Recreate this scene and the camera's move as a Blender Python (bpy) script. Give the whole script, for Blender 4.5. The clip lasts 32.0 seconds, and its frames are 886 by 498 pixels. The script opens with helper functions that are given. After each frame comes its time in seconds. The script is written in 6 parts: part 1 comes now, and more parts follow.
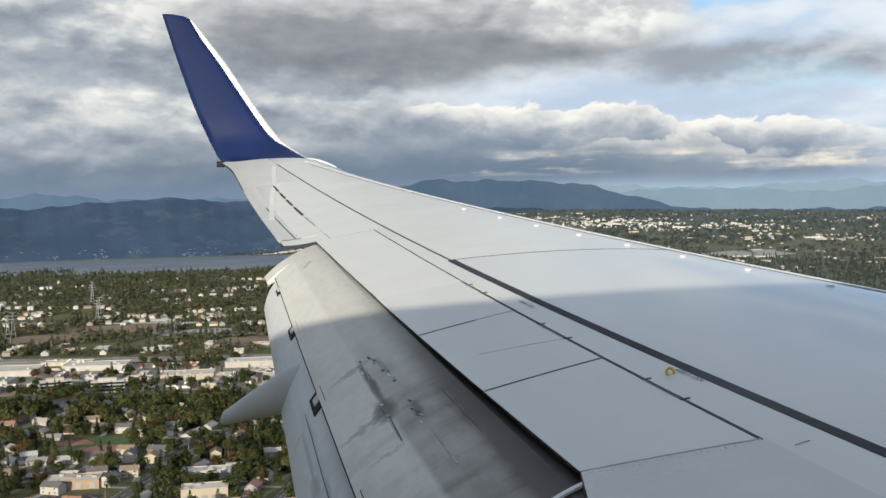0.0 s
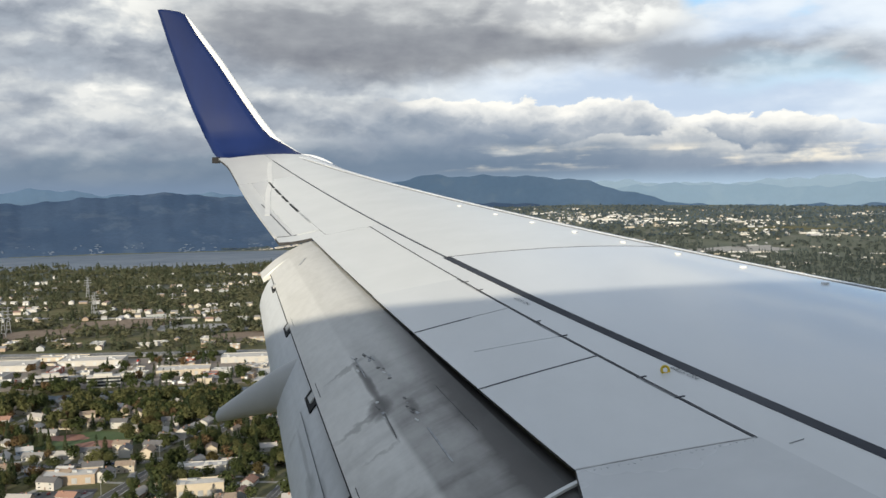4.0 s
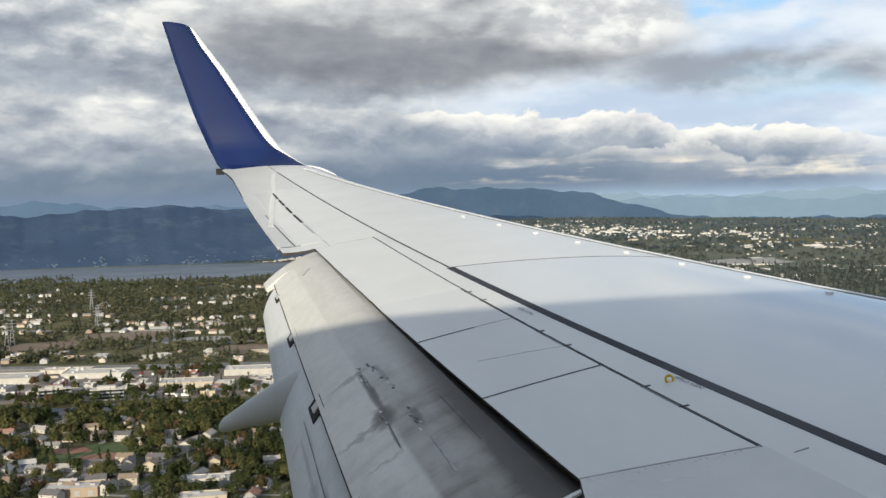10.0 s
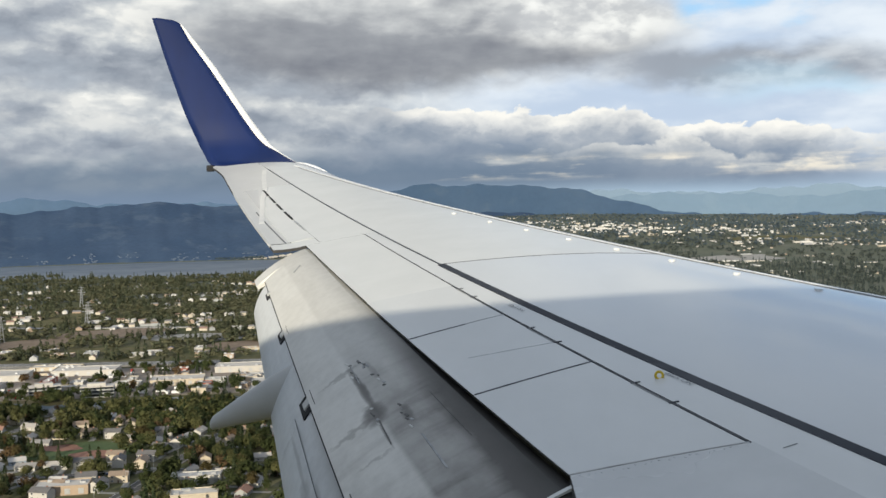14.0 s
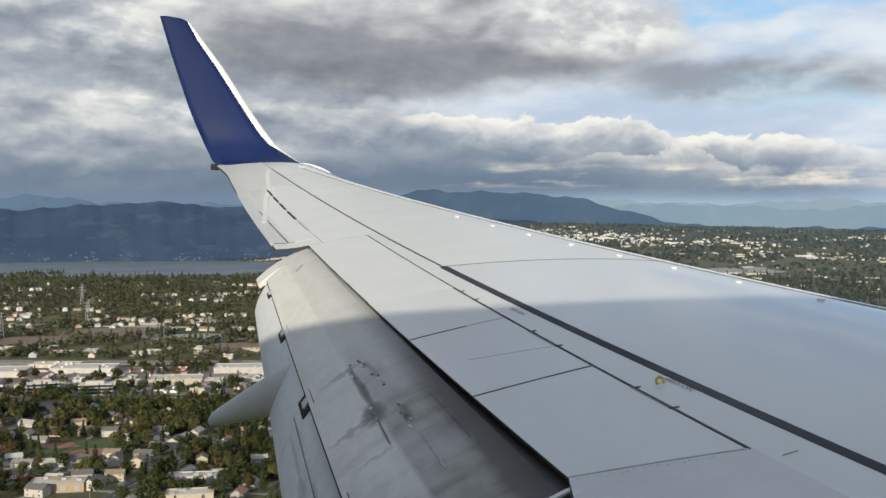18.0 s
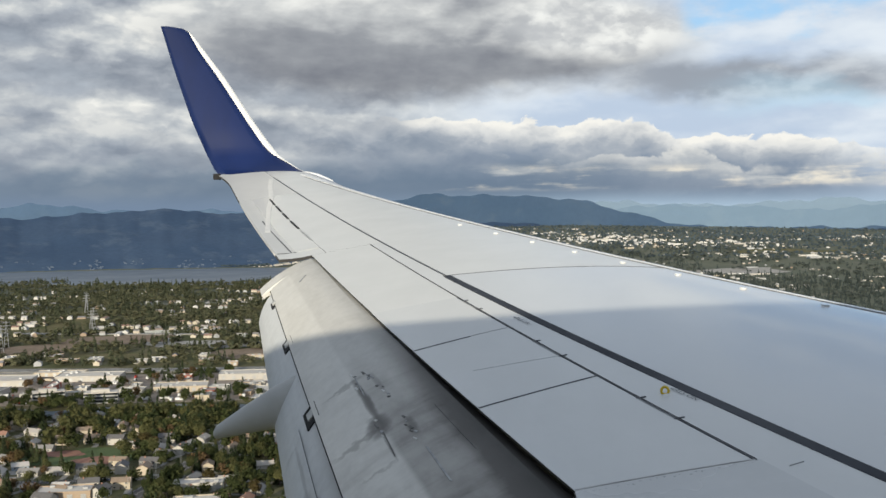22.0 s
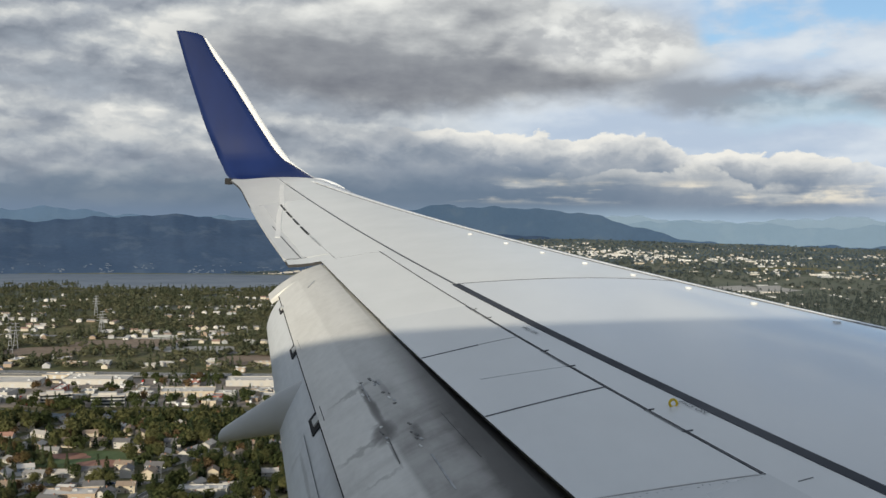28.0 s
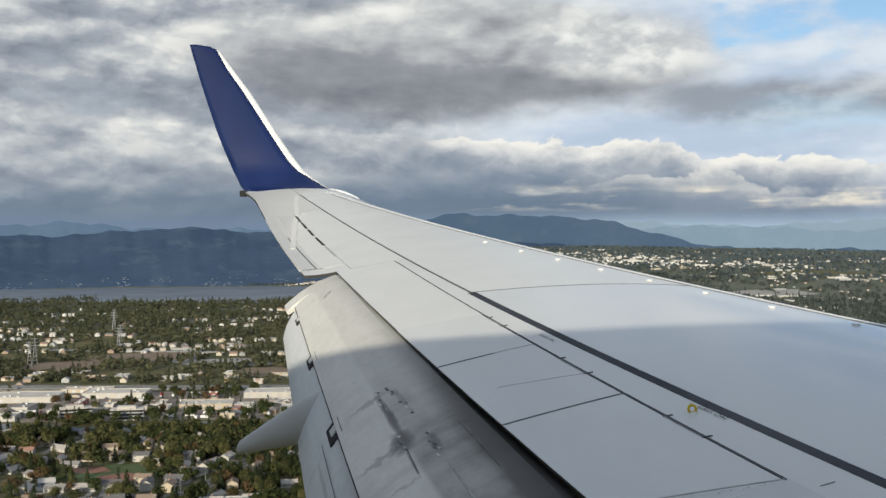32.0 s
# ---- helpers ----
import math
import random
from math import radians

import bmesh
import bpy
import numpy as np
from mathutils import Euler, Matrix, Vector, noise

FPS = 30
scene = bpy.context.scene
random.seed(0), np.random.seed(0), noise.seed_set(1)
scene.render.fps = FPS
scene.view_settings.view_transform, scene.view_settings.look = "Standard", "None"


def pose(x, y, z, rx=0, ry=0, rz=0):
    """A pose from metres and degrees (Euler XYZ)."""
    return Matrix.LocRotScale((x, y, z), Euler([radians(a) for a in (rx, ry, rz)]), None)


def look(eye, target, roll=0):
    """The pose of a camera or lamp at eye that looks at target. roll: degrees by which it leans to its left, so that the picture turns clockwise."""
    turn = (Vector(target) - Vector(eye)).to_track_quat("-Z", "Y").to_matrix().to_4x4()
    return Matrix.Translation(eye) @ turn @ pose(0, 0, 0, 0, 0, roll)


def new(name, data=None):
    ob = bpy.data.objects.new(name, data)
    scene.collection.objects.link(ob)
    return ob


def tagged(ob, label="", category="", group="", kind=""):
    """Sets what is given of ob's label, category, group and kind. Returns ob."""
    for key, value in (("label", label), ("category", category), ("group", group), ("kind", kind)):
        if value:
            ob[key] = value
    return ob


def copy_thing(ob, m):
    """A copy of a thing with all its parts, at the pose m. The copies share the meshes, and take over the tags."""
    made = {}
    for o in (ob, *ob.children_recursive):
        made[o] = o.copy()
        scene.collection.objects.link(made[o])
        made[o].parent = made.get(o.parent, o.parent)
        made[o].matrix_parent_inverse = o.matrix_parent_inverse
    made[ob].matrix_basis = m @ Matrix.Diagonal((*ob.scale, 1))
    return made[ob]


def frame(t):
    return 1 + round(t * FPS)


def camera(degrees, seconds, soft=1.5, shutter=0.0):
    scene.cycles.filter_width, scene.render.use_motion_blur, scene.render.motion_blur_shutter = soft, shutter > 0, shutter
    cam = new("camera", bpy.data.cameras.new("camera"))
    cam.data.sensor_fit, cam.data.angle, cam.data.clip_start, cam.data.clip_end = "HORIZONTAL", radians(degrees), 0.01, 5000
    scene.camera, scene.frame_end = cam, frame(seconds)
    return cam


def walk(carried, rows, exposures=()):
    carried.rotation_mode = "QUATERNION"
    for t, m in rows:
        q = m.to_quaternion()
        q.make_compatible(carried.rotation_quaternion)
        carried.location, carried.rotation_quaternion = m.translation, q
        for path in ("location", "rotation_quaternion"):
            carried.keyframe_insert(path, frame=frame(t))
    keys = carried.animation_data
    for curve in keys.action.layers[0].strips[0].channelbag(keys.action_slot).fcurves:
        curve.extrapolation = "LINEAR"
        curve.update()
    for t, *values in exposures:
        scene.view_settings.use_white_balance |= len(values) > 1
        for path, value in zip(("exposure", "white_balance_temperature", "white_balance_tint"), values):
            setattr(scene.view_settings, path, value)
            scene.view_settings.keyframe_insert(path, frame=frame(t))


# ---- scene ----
# The camera sits at a cabin window over the trailing edge of the left wing.
# x points forward along the aircraft, y outboard along the left wing, z up.
cam = camera(47.0, 32.0, soft=1.5)
PATH = [
    (0, -7.561, 1.618, 1.722, -1.45, -2.56, -0.95),
    (0.5, -7.561, 1.609, 1.743, -1.65, -2.68, -0.93),
    (1, -7.562, 1.613, 1.748, -1.72, -2.96, -0.84),
    (1.5, -7.558, 1.620, 1.733, -1.64, -2.75, -0.85),
    (2, -7.555, 1.625, 1.727, -1.65, -2.58, -0.78),
    (2.5, -7.561, 1.605, 1.732, -1.72, -2.74, -0.76),
    (3, -7.558, 1.617, 1.734, -1.71, -2.95, -0.77),
    (3.5, -7.557, 1.622, 1.735, -1.69, -2.87, -0.85),
    (5.5, -7.559, 1.606, 1.727, -1.66, -2.76, -0.94),
    (6, -7.558, 1.600, 1.700, -1.73, -2.64, -0.74),
    (6.5, -7.561, 1.599, 1.703, -1.98, -2.89, -0.25),
    (7, -7.562, 1.598, 1.715, -2.16, -3.06, 0.27),
    (7.5, -7.553, 1.620, 1.702, -1.74, -2.68, 0.09),
    (8, -7.559, 1.611, 1.694, -1.19, -2.16, -0.37),
    (8.5, -7.560, 1.622, 1.700, -0.97, -2.10, -0.84),
    (9, -7.561, 1.622, 1.719, -1.11, -2.28, -1.07),
    (9.5, -7.559, 1.613, 1.717, -1.30, -2.20, -1.02),
    (10, -7.559, 1.619, 1.717, -1.49, -2.12, -0.91),
    (10.5, -7.559, 1.613, 1.714, -1.47, -2.09, -0.94),
    (11, -7.556, 1.612, 1.724, -1.33, -2.24, -1.16),
    (11.5, -7.552, 1.623, 1.723, -1.39, -2.21, -1.08),
    (12, -7.564, 1.614, 1.713, -1.78, -2.18, -0.81),
    (12.5, -7.552, 1.620, 1.717, -2.00, -2.44, -0.88),
    (13, -7.561, 1.613, 1.710, -2.12, -2.74, -0.81),
    (13.5, -7.559, 1.611, 1.721, -1.98, -2.27, -0.93),
    (15.5, -7.556, 1.611, 1.706, -2.15, -2.74, -0.93),
    (16, -7.561, 1.604, 1.724, -2.25, -2.86, -0.90),
    (16.5, -7.558, 1.619, 1.723, -2.35, -2.73, -0.54),
    (17, -7.559, 1.620, 1.700, -2.35, -2.42, -0.06),
    (17.5, -7.556, 1.619, 1.696, -2.14, -2.17, 0.17),
    (18, -7.565, 1.615, 1.689, -1.90, -1.98, 0.39),
    (18.5, -7.565, 1.619, 1.696, -1.67, -2.04, 0.22),
    (19, -7.566, 1.615, 1.700, -1.64, -1.75, 0.12),
    (19.5, -7.561, 1.612, 1.706, -1.64, -1.76, -0.06),
    (20, -7.557, 1.617, 1.716, -1.66, -2.10, -0.23),
    (20.5, -7.560, 1.613, 1.717, -1.73, -2.25, -0.20),
    (21, -7.558, 1.621, 1.720, -1.74, -2.14, -0.34),
    (21.5, -7.565, 1.610, 1.736, -1.75, -1.84, -0.35),
    (22, -7.563, 1.619, 1.732, -1.71, -1.76, -0.32),
    (22.5, -7.551, 1.634, 1.716, -1.65, -2.18, 0.13),
    (23, -7.563, 1.623, 1.730, -1.79, -1.10, 0.69),
    (23.5, -7.549, 1.662, 1.732, -1.48, 1.34, 1.03),
    (24, -7.549, 1.654, 1.709, -1.52, 1.06, 1.70),
    (24.5, -7.561, 1.624, 1.721, -1.39, -0.79, 2.13),
    (25, -7.567, 1.626, 1.708, -1.07, -1.29, 2.35),
    (25.5, -7.563, 1.635, 1.721, -1.11, -0.96, 2.13),
    (27.5, -7.558, 1.646, 1.696, -1.41, -0.54, 1.70),
    (28, -7.561, 1.646, 1.707, -1.15, -1.14, 0.94),
    (28.5, -7.560, 1.645, 1.714, -0.98, -1.00, 0.52),
    (29, -7.559, 1.649, 1.702, -1.13, -0.78, 0.60),
    (29.5, -7.560, 1.641, 1.713, -1.47, -0.91, 0.21),
    (30, -7.562, 1.650, 1.721, -1.55, -1.27, -0.09),
    (30.5, -7.560, 1.652, 1.716, -0.95, -1.52, -0.15),
    (31, -7.557, 1.659, 1.711, -0.07, -1.27, 0.01),
    (31.5, -7.556, 1.656, 1.714, -0.04, -0.92, 0.14),
    (32, -7.558, 1.653, 1.705, -0.28, -0.65, 0.00),
]


def cabin(x, y, z, yaw, pitch, roll):
    """Yaw from straight outboard, pitch up, roll; degrees."""
    return pose(x, y, z, 90 + pitch, 0, yaw) @ pose(0, 0, 0, 0, 0, roll)


walk(cam, [(t, cabin(*p)) for t, *p in PATH], exposures=((0.0, 0.26), (3.0, 0.36), (6.0, 0.30), (12.0, 0.32), (18.0, 0.18), (20.0, 0.22), (23.0, 0.16), (24.0, 0.03), (25.0, 0.15), (28.0, 0.08), (30.0, 0.17), (32.0, 0.14)))

# ---- light ----
SUN_EL, SUN_AZ = 13.8, -20.0      # degrees; azimuth from straight behind the camera, positive towards the nose
sun = new("sun", bpy.data.lights.new("sun", "SUN"))
sun.data.energy, sun.data.angle, sun.data.color = 4.2, radians(0.6), (1.0, 0.90, 0.71)
sun_way = Vector((math.sin(radians(SUN_AZ)) * math.cos(radians(SUN_EL)), -math.cos(radians(SUN_AZ)) * math.cos(radians(SUN_EL)), math.sin(radians(SUN_EL))))
sun.matrix_world = look(sun_way * 60, (0, 0, 0))


class Nodes:
    """Short hand for building node trees."""

    def __init__(self, tree):
        self.tree = tree
        tree.nodes.clear()

    def add(self, kind):
        return self.tree.nodes.new(kind)

    def put(self, socket, value):
        if isinstance(value, bpy.types.NodeSocket):
            self.tree.links.new(value, socket)
        else:
            socket.default_value = value

    def math(self, op, a, b=0.0, c=0.0, clamp=False):
        n = self.tree.nodes.new("ShaderNodeMath")
        n.operation, n.use_clamp = op, clamp
        for s, v in zip(n.inputs, (a, b, c)):
            self.put(s, v)
        return n.outputs[0]

    def step(self, x, lo, hi, a=0.0, b=1.0):
        n = self.tree.nodes.new("ShaderNodeMapRange")
        n.interpolation_type = "SMOOTHSTEP"
        for s, v in zip(n.inputs, (x, lo, hi, a, b)):
            self.put(s, v)
        return n.outputs[0]

    def noise(self, vector, scale, detail=5.0, rough=0.55, distortion=0.0):
        n = self.tree.nodes.new("ShaderNodeTexNoise")
        self.put(n.inputs["Vector"], vector)
        for key, v in (("Scale", scale), ("Detail", detail), ("Roughness", rough), ("Distortion", distortion)):
            n.inputs[key].default_value = v
        return n.outputs["Fac"]

    def mix(self, fac, a, b, blend="MIX"):
        n = self.tree.nodes.new("ShaderNodeMix")
        n.data_type, n.blend_type = "RGBA", blend
        for s, v in zip((n.inputs[0], n.inputs[6], n.inputs[7]), (fac, a, b)):
            self.put(s, (*v, 1.0) if isinstance(v, tuple) and len(v) == 3 else v)
        return n.outputs[2]

    def xyz(self, x, y, z):
        n = self.tree.nodes.new("ShaderNodeCombineXYZ")
        for s, v in zip(n.inputs, (x, y, z)):
            self.put(s, v)
        return n.outputs[0]

    def split(self, v):
        n = self.tree.nodes.new("ShaderNodeSeparateXYZ")
        self.put(n.inputs[0], v)
        return n.outputs

    def ramp(self, fac, *stops):
        n = self.tree.nodes.new("ShaderNodeValToRGB")
        self.put(n.inputs[0], fac)
        e = n.color_ramp.elements
        while len(e) < len(stops):
            e.new(1.0)
        for k, (at, colour) in zip(e, stops):
            k.position, k.color = at, (*colour, 1.0)
        return n.outputs[0]


def build_world():
    world = bpy.data.worlds.new("sky")
    scene.world = world
    world.use_nodes = True
    k = Nodes(world.node_tree)
    m = k.math
    sky = k.add("ShaderNodeTexSky")
    sky.sky_type, sky.sun_disc = "NISHITA", False
    sky.dust_density, sky.ozone_density = 0.2, 3.0
    sky.sun_elevation, sky.sun_rotation = radians(SUN_EL), radians(180 - SUN_AZ)
    x, y, z = k.split(k.add("ShaderNodeTexCoord").outputs["Generated"])
    az = m("MULTIPLY", m("ARCTAN2", x, y), 57.3)
    el = m("MULTIPLY", m("ARCSINE", z), 57.3)
    def fbm(scale, stretch, seed, up=0.0, side=0.0, detail=6, rough=0.52):
        """Cloud noise over the sky, centred on nought; up and side shift it in degrees."""
        e = m("MULTIPLY", m("ADD", el, up), 0.1 * stretch)
        return m("SUBTRACT", k.noise(k.xyz(m("MULTIPLY", m("ADD", az, side), 0.1), e, seed), scale, detail, rough), 0.5)

    def heaps(scale, stretch, seed, up=0.0, side=0.0):
        """Rounded cauliflower heaps of cloud, centred on nought."""
        n = k.add("ShaderNodeTexVoronoi")
        n.feature, n.voronoi_dimensions = "SMOOTH_F1", "3D"
        n.normalize = True
        for key, v in (("Scale", scale), ("Detail", 3.0), ("Roughness", 0.47), ("Lacunarity", 2.3), ("Smoothness", 0.55)):
            n.inputs[key].default_value = v
        u = m("ADD", m("MULTIPLY", m("ADD", az, side), 0.1), m("MULTIPLY", wob, 0.22))
        v = m("ADD", m("MULTIPLY", m("ADD", el, up), 0.1 * stretch), m("MULTIPLY", wob2, 0.22))
        k.put(n.inputs["Vector"], k.xyz(u, v, seed))
        return m("SUBTRACT", 0.32, n.outputs["Distance"])

    big, big2 = fbm(0.9, 1.8, 0.0, detail=4), fbm(0.9, 1.8, 7.3, detail=4)
    wob, wob2 = fbm(4.0, 1.5, 31.0, detail=6, rough=0.6), fbm(4.0, 1.5, 37.0, detail=6, rough=0.6)
    puff = heaps(3.4, 1.7, 3.1)
    lit = m("SUBTRACT", puff, heaps(3.4, 1.7, 3.1, up=0.6, side=-0.35))      # bright where the heaps face up and aft
    soft = fbm(1.3, 2.8, 21.0, detail=5, rough=0.46)
    lit2 = m("SUBTRACT", soft, fbm(1.3, 2.8, 21.0, up=0.8, side=-0.4, detail=5, rough=0.46))
    fine = fbm(6.0, 2.2, 15.0, detail=5, rough=0.5)
    az2 = m("ADD", az, m("ADD", m("MULTIPLY", big, 8.0), m("ADD", m("MULTIPLY", puff, 2.2), m("MULTIPLY", fine, 0.8))))
    el2 = m("ADD", m("ADD", el, m("MULTIPLY", big2, 2.6)), m("ADD", m("MULTIPLY", puff, -1.5), m("MULTIPLY", fine, 0.5)))

    def blob(a0, e0, ra, re, edge=0.5):
        """A ragged cloud round a direction: azimuth, elevation and half sizes in degrees."""
        u = m("DIVIDE", m("SUBTRACT", az2, a0), ra)
        v = m("DIVIDE", m("SUBTRACT", el2, e0), re)
        r = m("SQRT", m("ADD", m("MULTIPLY", u, u), m("MULTIPLY", v, v)))
        return k.step(r, 1.0 - edge, 1.0 + edge, 1.0, 0.0)

    # high pale veil
    veil = k.mix(k.step(m("ADD", soft, m("MULTIPLY", fine, 0.15)), -0.14, 0.16), (0.47, 0.54, 0.65), (0.70, 0.73, 0.77))
    colour = k.mix(k.step(az2, -4.0, 8.0), (0.50, 0.53, 0.57), veil)
    # broken grey deck on the aft side: soft heaps, bright on their upper edges
    roll = m("ADD", m("ADD", 0.50, m("MULTIPLY", lit2, 1.5)), m("ADD", m("MULTIPLY", soft, 1.0), m("ADD", m("MULTIPLY", lit, 1.35), m("MULTIPLY", fine, 0.28))))
    deck = k.ramp(roll, (0.12, (0.22, 0.24, 0.28)), (0.40, (0.34, 0.356, 0.39)), (0.62, (0.51, 0.515, 0.52)), (0.88, (0.80, 0.765, 0.71)))
    colour = k.mix(m("MULTIPLY", k.step(az2, 5.0, -5.0), k.step(soft, -0.30, -0.05)), colour, deck)
    # broad dark cloud overhead with a bright forward shoulder, and its dark tail in front
    shade = m("ADD", m("ADD", 0.31, m("MULTIPLY", lit, 0.45)), m("ADD", m("ADD", m("MULTIPLY", lit2, 1.1), k.step(el2, 8.2, 11.5, 0.0, 0.36)), m("ADD", m("MULTIPLY", big, 0.5), m("MULTIPLY", fine, 0.22))))
    under = k.ramp(shade, (0.15, (0.195, 0.20, 0.225)), (0.45, (0.30, 0.303, 0.32)), (0.66, (0.50, 0.495, 0.49)), (0.90, (0.82, 0.79, 0.74)))
    colour = k.mix(blob(19.0, 7.4, 9.0, 1.15, 0.45), colour, k.mix(k.step(m("ADD", m("MULTIPLY", lit2, 1.2), m("MULTIPLY", lit, 0.5)), -0.10, 0.14), (0.30, 0.32, 0.36), (0.52, 0.535, 0.56)))
    colour = k.mix(blob(0.5, 10.0, 14.0, 3.4, 0.24), colour, under)
    shoulder = m("MULTIPLY", blob(9.5, 10.4, 4.6, 1.6, 0.45), 0.9)
    colour = k.mix(shoulder, colour, k.mix(k.step(m("ADD", lit, m("MULTIPLY", lit2, 0.8)), -0.14, 0.12), (0.52, 0.515, 0.515), (0.86, 0.83, 0.78)))
    # bank of heaped cloud over the mountains: bright tops, blue grey below
    top = m("ADD", m("ADD", 5.3, m("MULTIPLY", az, -0.045)), m("ADD", m("MULTIPLY", puff, 4.0), m("ADD", m("MULTIPLY", big, 2.4), m("MULTIPLY", fine, 0.6))))
    bank = m("MULTIPLY", k.step(m("SUBTRACT", el, top), 0.05, -0.13), k.step(az2, 29.0, 20.0))
    bank = m("MULTIPLY", bank, k.step(az2, -9.0, 1.0, 0.25, 1.0))
    depth = m("SUBTRACT", m("SUBTRACT", top, el), m("ADD", m("MULTIPLY", lit, 5.2), m("MULTIPLY", fine, 1.0)))
    heap = k.ramp(m("MULTIPLY", depth, 0.25), (0.0, (0.85, 0.80, 0.73)), (0.13, (0.68, 0.66, 0.635)), (0.32, (0.38, 0.40, 0.435)), (0.54, (0.235, 0.275, 0.34)), (0.95, (0.165, 0.205, 0.275)))
    heap = k.mix(k.step(m("ADD", az2, m("MULTIPLY", soft, 30.0)), 7.0, -3.0, 0.0, 0.72), heap, k.ramp(m("ADD", 0.45, m("ADD", m("MULTIPLY", lit, 1.1), m("MULTIPLY", soft, 1.0))), (0.2, (0.20, 0.235, 0.29)), (0.6, (0.33, 0.355, 0.40)), (0.9, (0.62, 0.60, 0.57))))
    colour = k.mix(bank, colour, heap)
    # a lower, nearer row of heaps in broken groups
    puff2 = heaps(4.6, 1.7, 8.7)
    lit3 = m("SUBTRACT", puff2, heaps(4.6, 1.7, 8.7, up=0.45, side=-0.3))
    top2 = m("ADD", m("ADD", 3.9, m("MULTIPLY", az, -0.035)), m("ADD", m("MULTIPLY", puff2, 3.4), m("MULTIPLY", big2, 4.5)))
    row2 = m("MULTIPLY", k.step(m("SUBTRACT", el, top2), 0.06, -0.16), k.step(m("ADD", soft, m("MULTIPLY", puff2, 0.5)), -0.06, 0.10, 0.0, 0.85))
    row2 = m("MULTIPLY", row2, k.step(az2, 4.0, 16.0, 0.30, 0.9))
    depth2 = m("SUBTRACT", m("SUBTRACT", top2, el), m("ADD", m("MULTIPLY", lit3, 4.2), m("MULTIPLY", fine, 0.8)))
    colour = k.mix(row2, colour, k.ramp(m("MULTIPLY", depth2, 0.3), (0.0, (0.70, 0.67, 0.625)), (0.16, (0.50, 0.50, 0.50)), (0.40, (0.29, 0.325, 0.38)), (0.9, (0.19, 0.235, 0.30))))
    base = m("MULTIPLY", k.step(m("ADD", el2, m("MULTIPLY", lit, -2.2)), 3.6, 2.0), k.step(az2, 19.0, 3.0, 0.1, 0.85))
    colour = k.mix(base, colour, (0.135, 0.182, 0.245))
    # bright gaps low over the mountains, then haze
    gap = m("MULTIPLY", m("MULTIPLY", k.step(el, 1.35, 2.0), k.step(m("SUBTRACT", el, m("MULTIPLY", puff, 1.2)), 3.1, 2.2)), k.step(az2, -5.0, 2.0))
    gap = m("MULTIPLY", gap, k.step(m("ADD", fbm(1.5, 7.0, 5.0, detail=6, rough=0.55), m("MULTIPLY", lit, 0.22)), -0.02, 0.16, 0.0, 0.85))
    colour = k.mix(gap, colour, k.mix(k.step(m("ADD", lit, fine), -0.08, 0.12), (0.56, 0.55, 0.53), (0.86, 0.76, 0.62)))
    colour = k.mix(k.step(el, 1.7, 0.3), colour, k.mix(k.step(az, -6.0, 14.0), (0.17, 0.225, 0.31), (0.39, 0.49, 0.59)))
    # clear blue high in front, from the sky itself
    clear = m("MULTIPLY", m("MULTIPLY", k.step(az2, 13.5, 15.5), 0.85), m("MULTIPLY", k.step(el2, 9.3, 10.0), k.step(el2, 40.0, 25.0)))
    clear = m("MAXIMUM", clear, m("MULTIPLY", k.step(az2, 13.0, 22.0), m("MULTIPLY", m("MULTIPLY", k.step(el2, 5.2, 6.0), k.step(el2, 8.2, 7.0)), 0.28)))
    clear = m("MULTIPLY", clear, k.step(m("ADD", soft, m("MULTIPLY", puff, 0.5)), 0.10, -0.08))
    # behind the view the cloud breaks up round the sun
    side = k.noise(k.xyz(m("MULTIPLY", x, 3.0), m("MULTIPLY", y, 3.0), m("MULTIPLY", z, 6.0)), 1.0, 5, 0.55)
    rest = k.ramp(side, (0.35, (0.24, 0.283, 0.355)), (0.62, (0.475, 0.503, 0.548)))
    ahead = k.step(m("ABSOLUTE", az), 40.0, 55.0, 1.0, 0.0)
    ahead = m("MULTIPLY", ahead, k.step(el, 38.0, 20.0))
    colour = k.mix(1.0, k.mix(ahead, rest, colour), (0.955, 1.0, 1.025), "MULTIPLY")
    clouds = k.add("ShaderNodeBackground")
    k.put(clouds.inputs[0], colour)
    clouds.inputs[1].default_value = 1.0
    blue = k.add("ShaderNodeBackground")
    k.put(blue.inputs[0], sky.outputs[0])
    blue.inputs[1].default_value = 0.12
    both = k.add("ShaderNodeMixShader")
    k.put(both.inputs[0], m("MULTIPLY", clear, ahead))
    k.put(both.inputs[1], clouds.outputs[0])
    k.put(both.inputs[2], blue.outputs[0])
    out = k.add("ShaderNodeOutputWorld")
    k.put(out.inputs[0], both.outputs[0])


build_world()

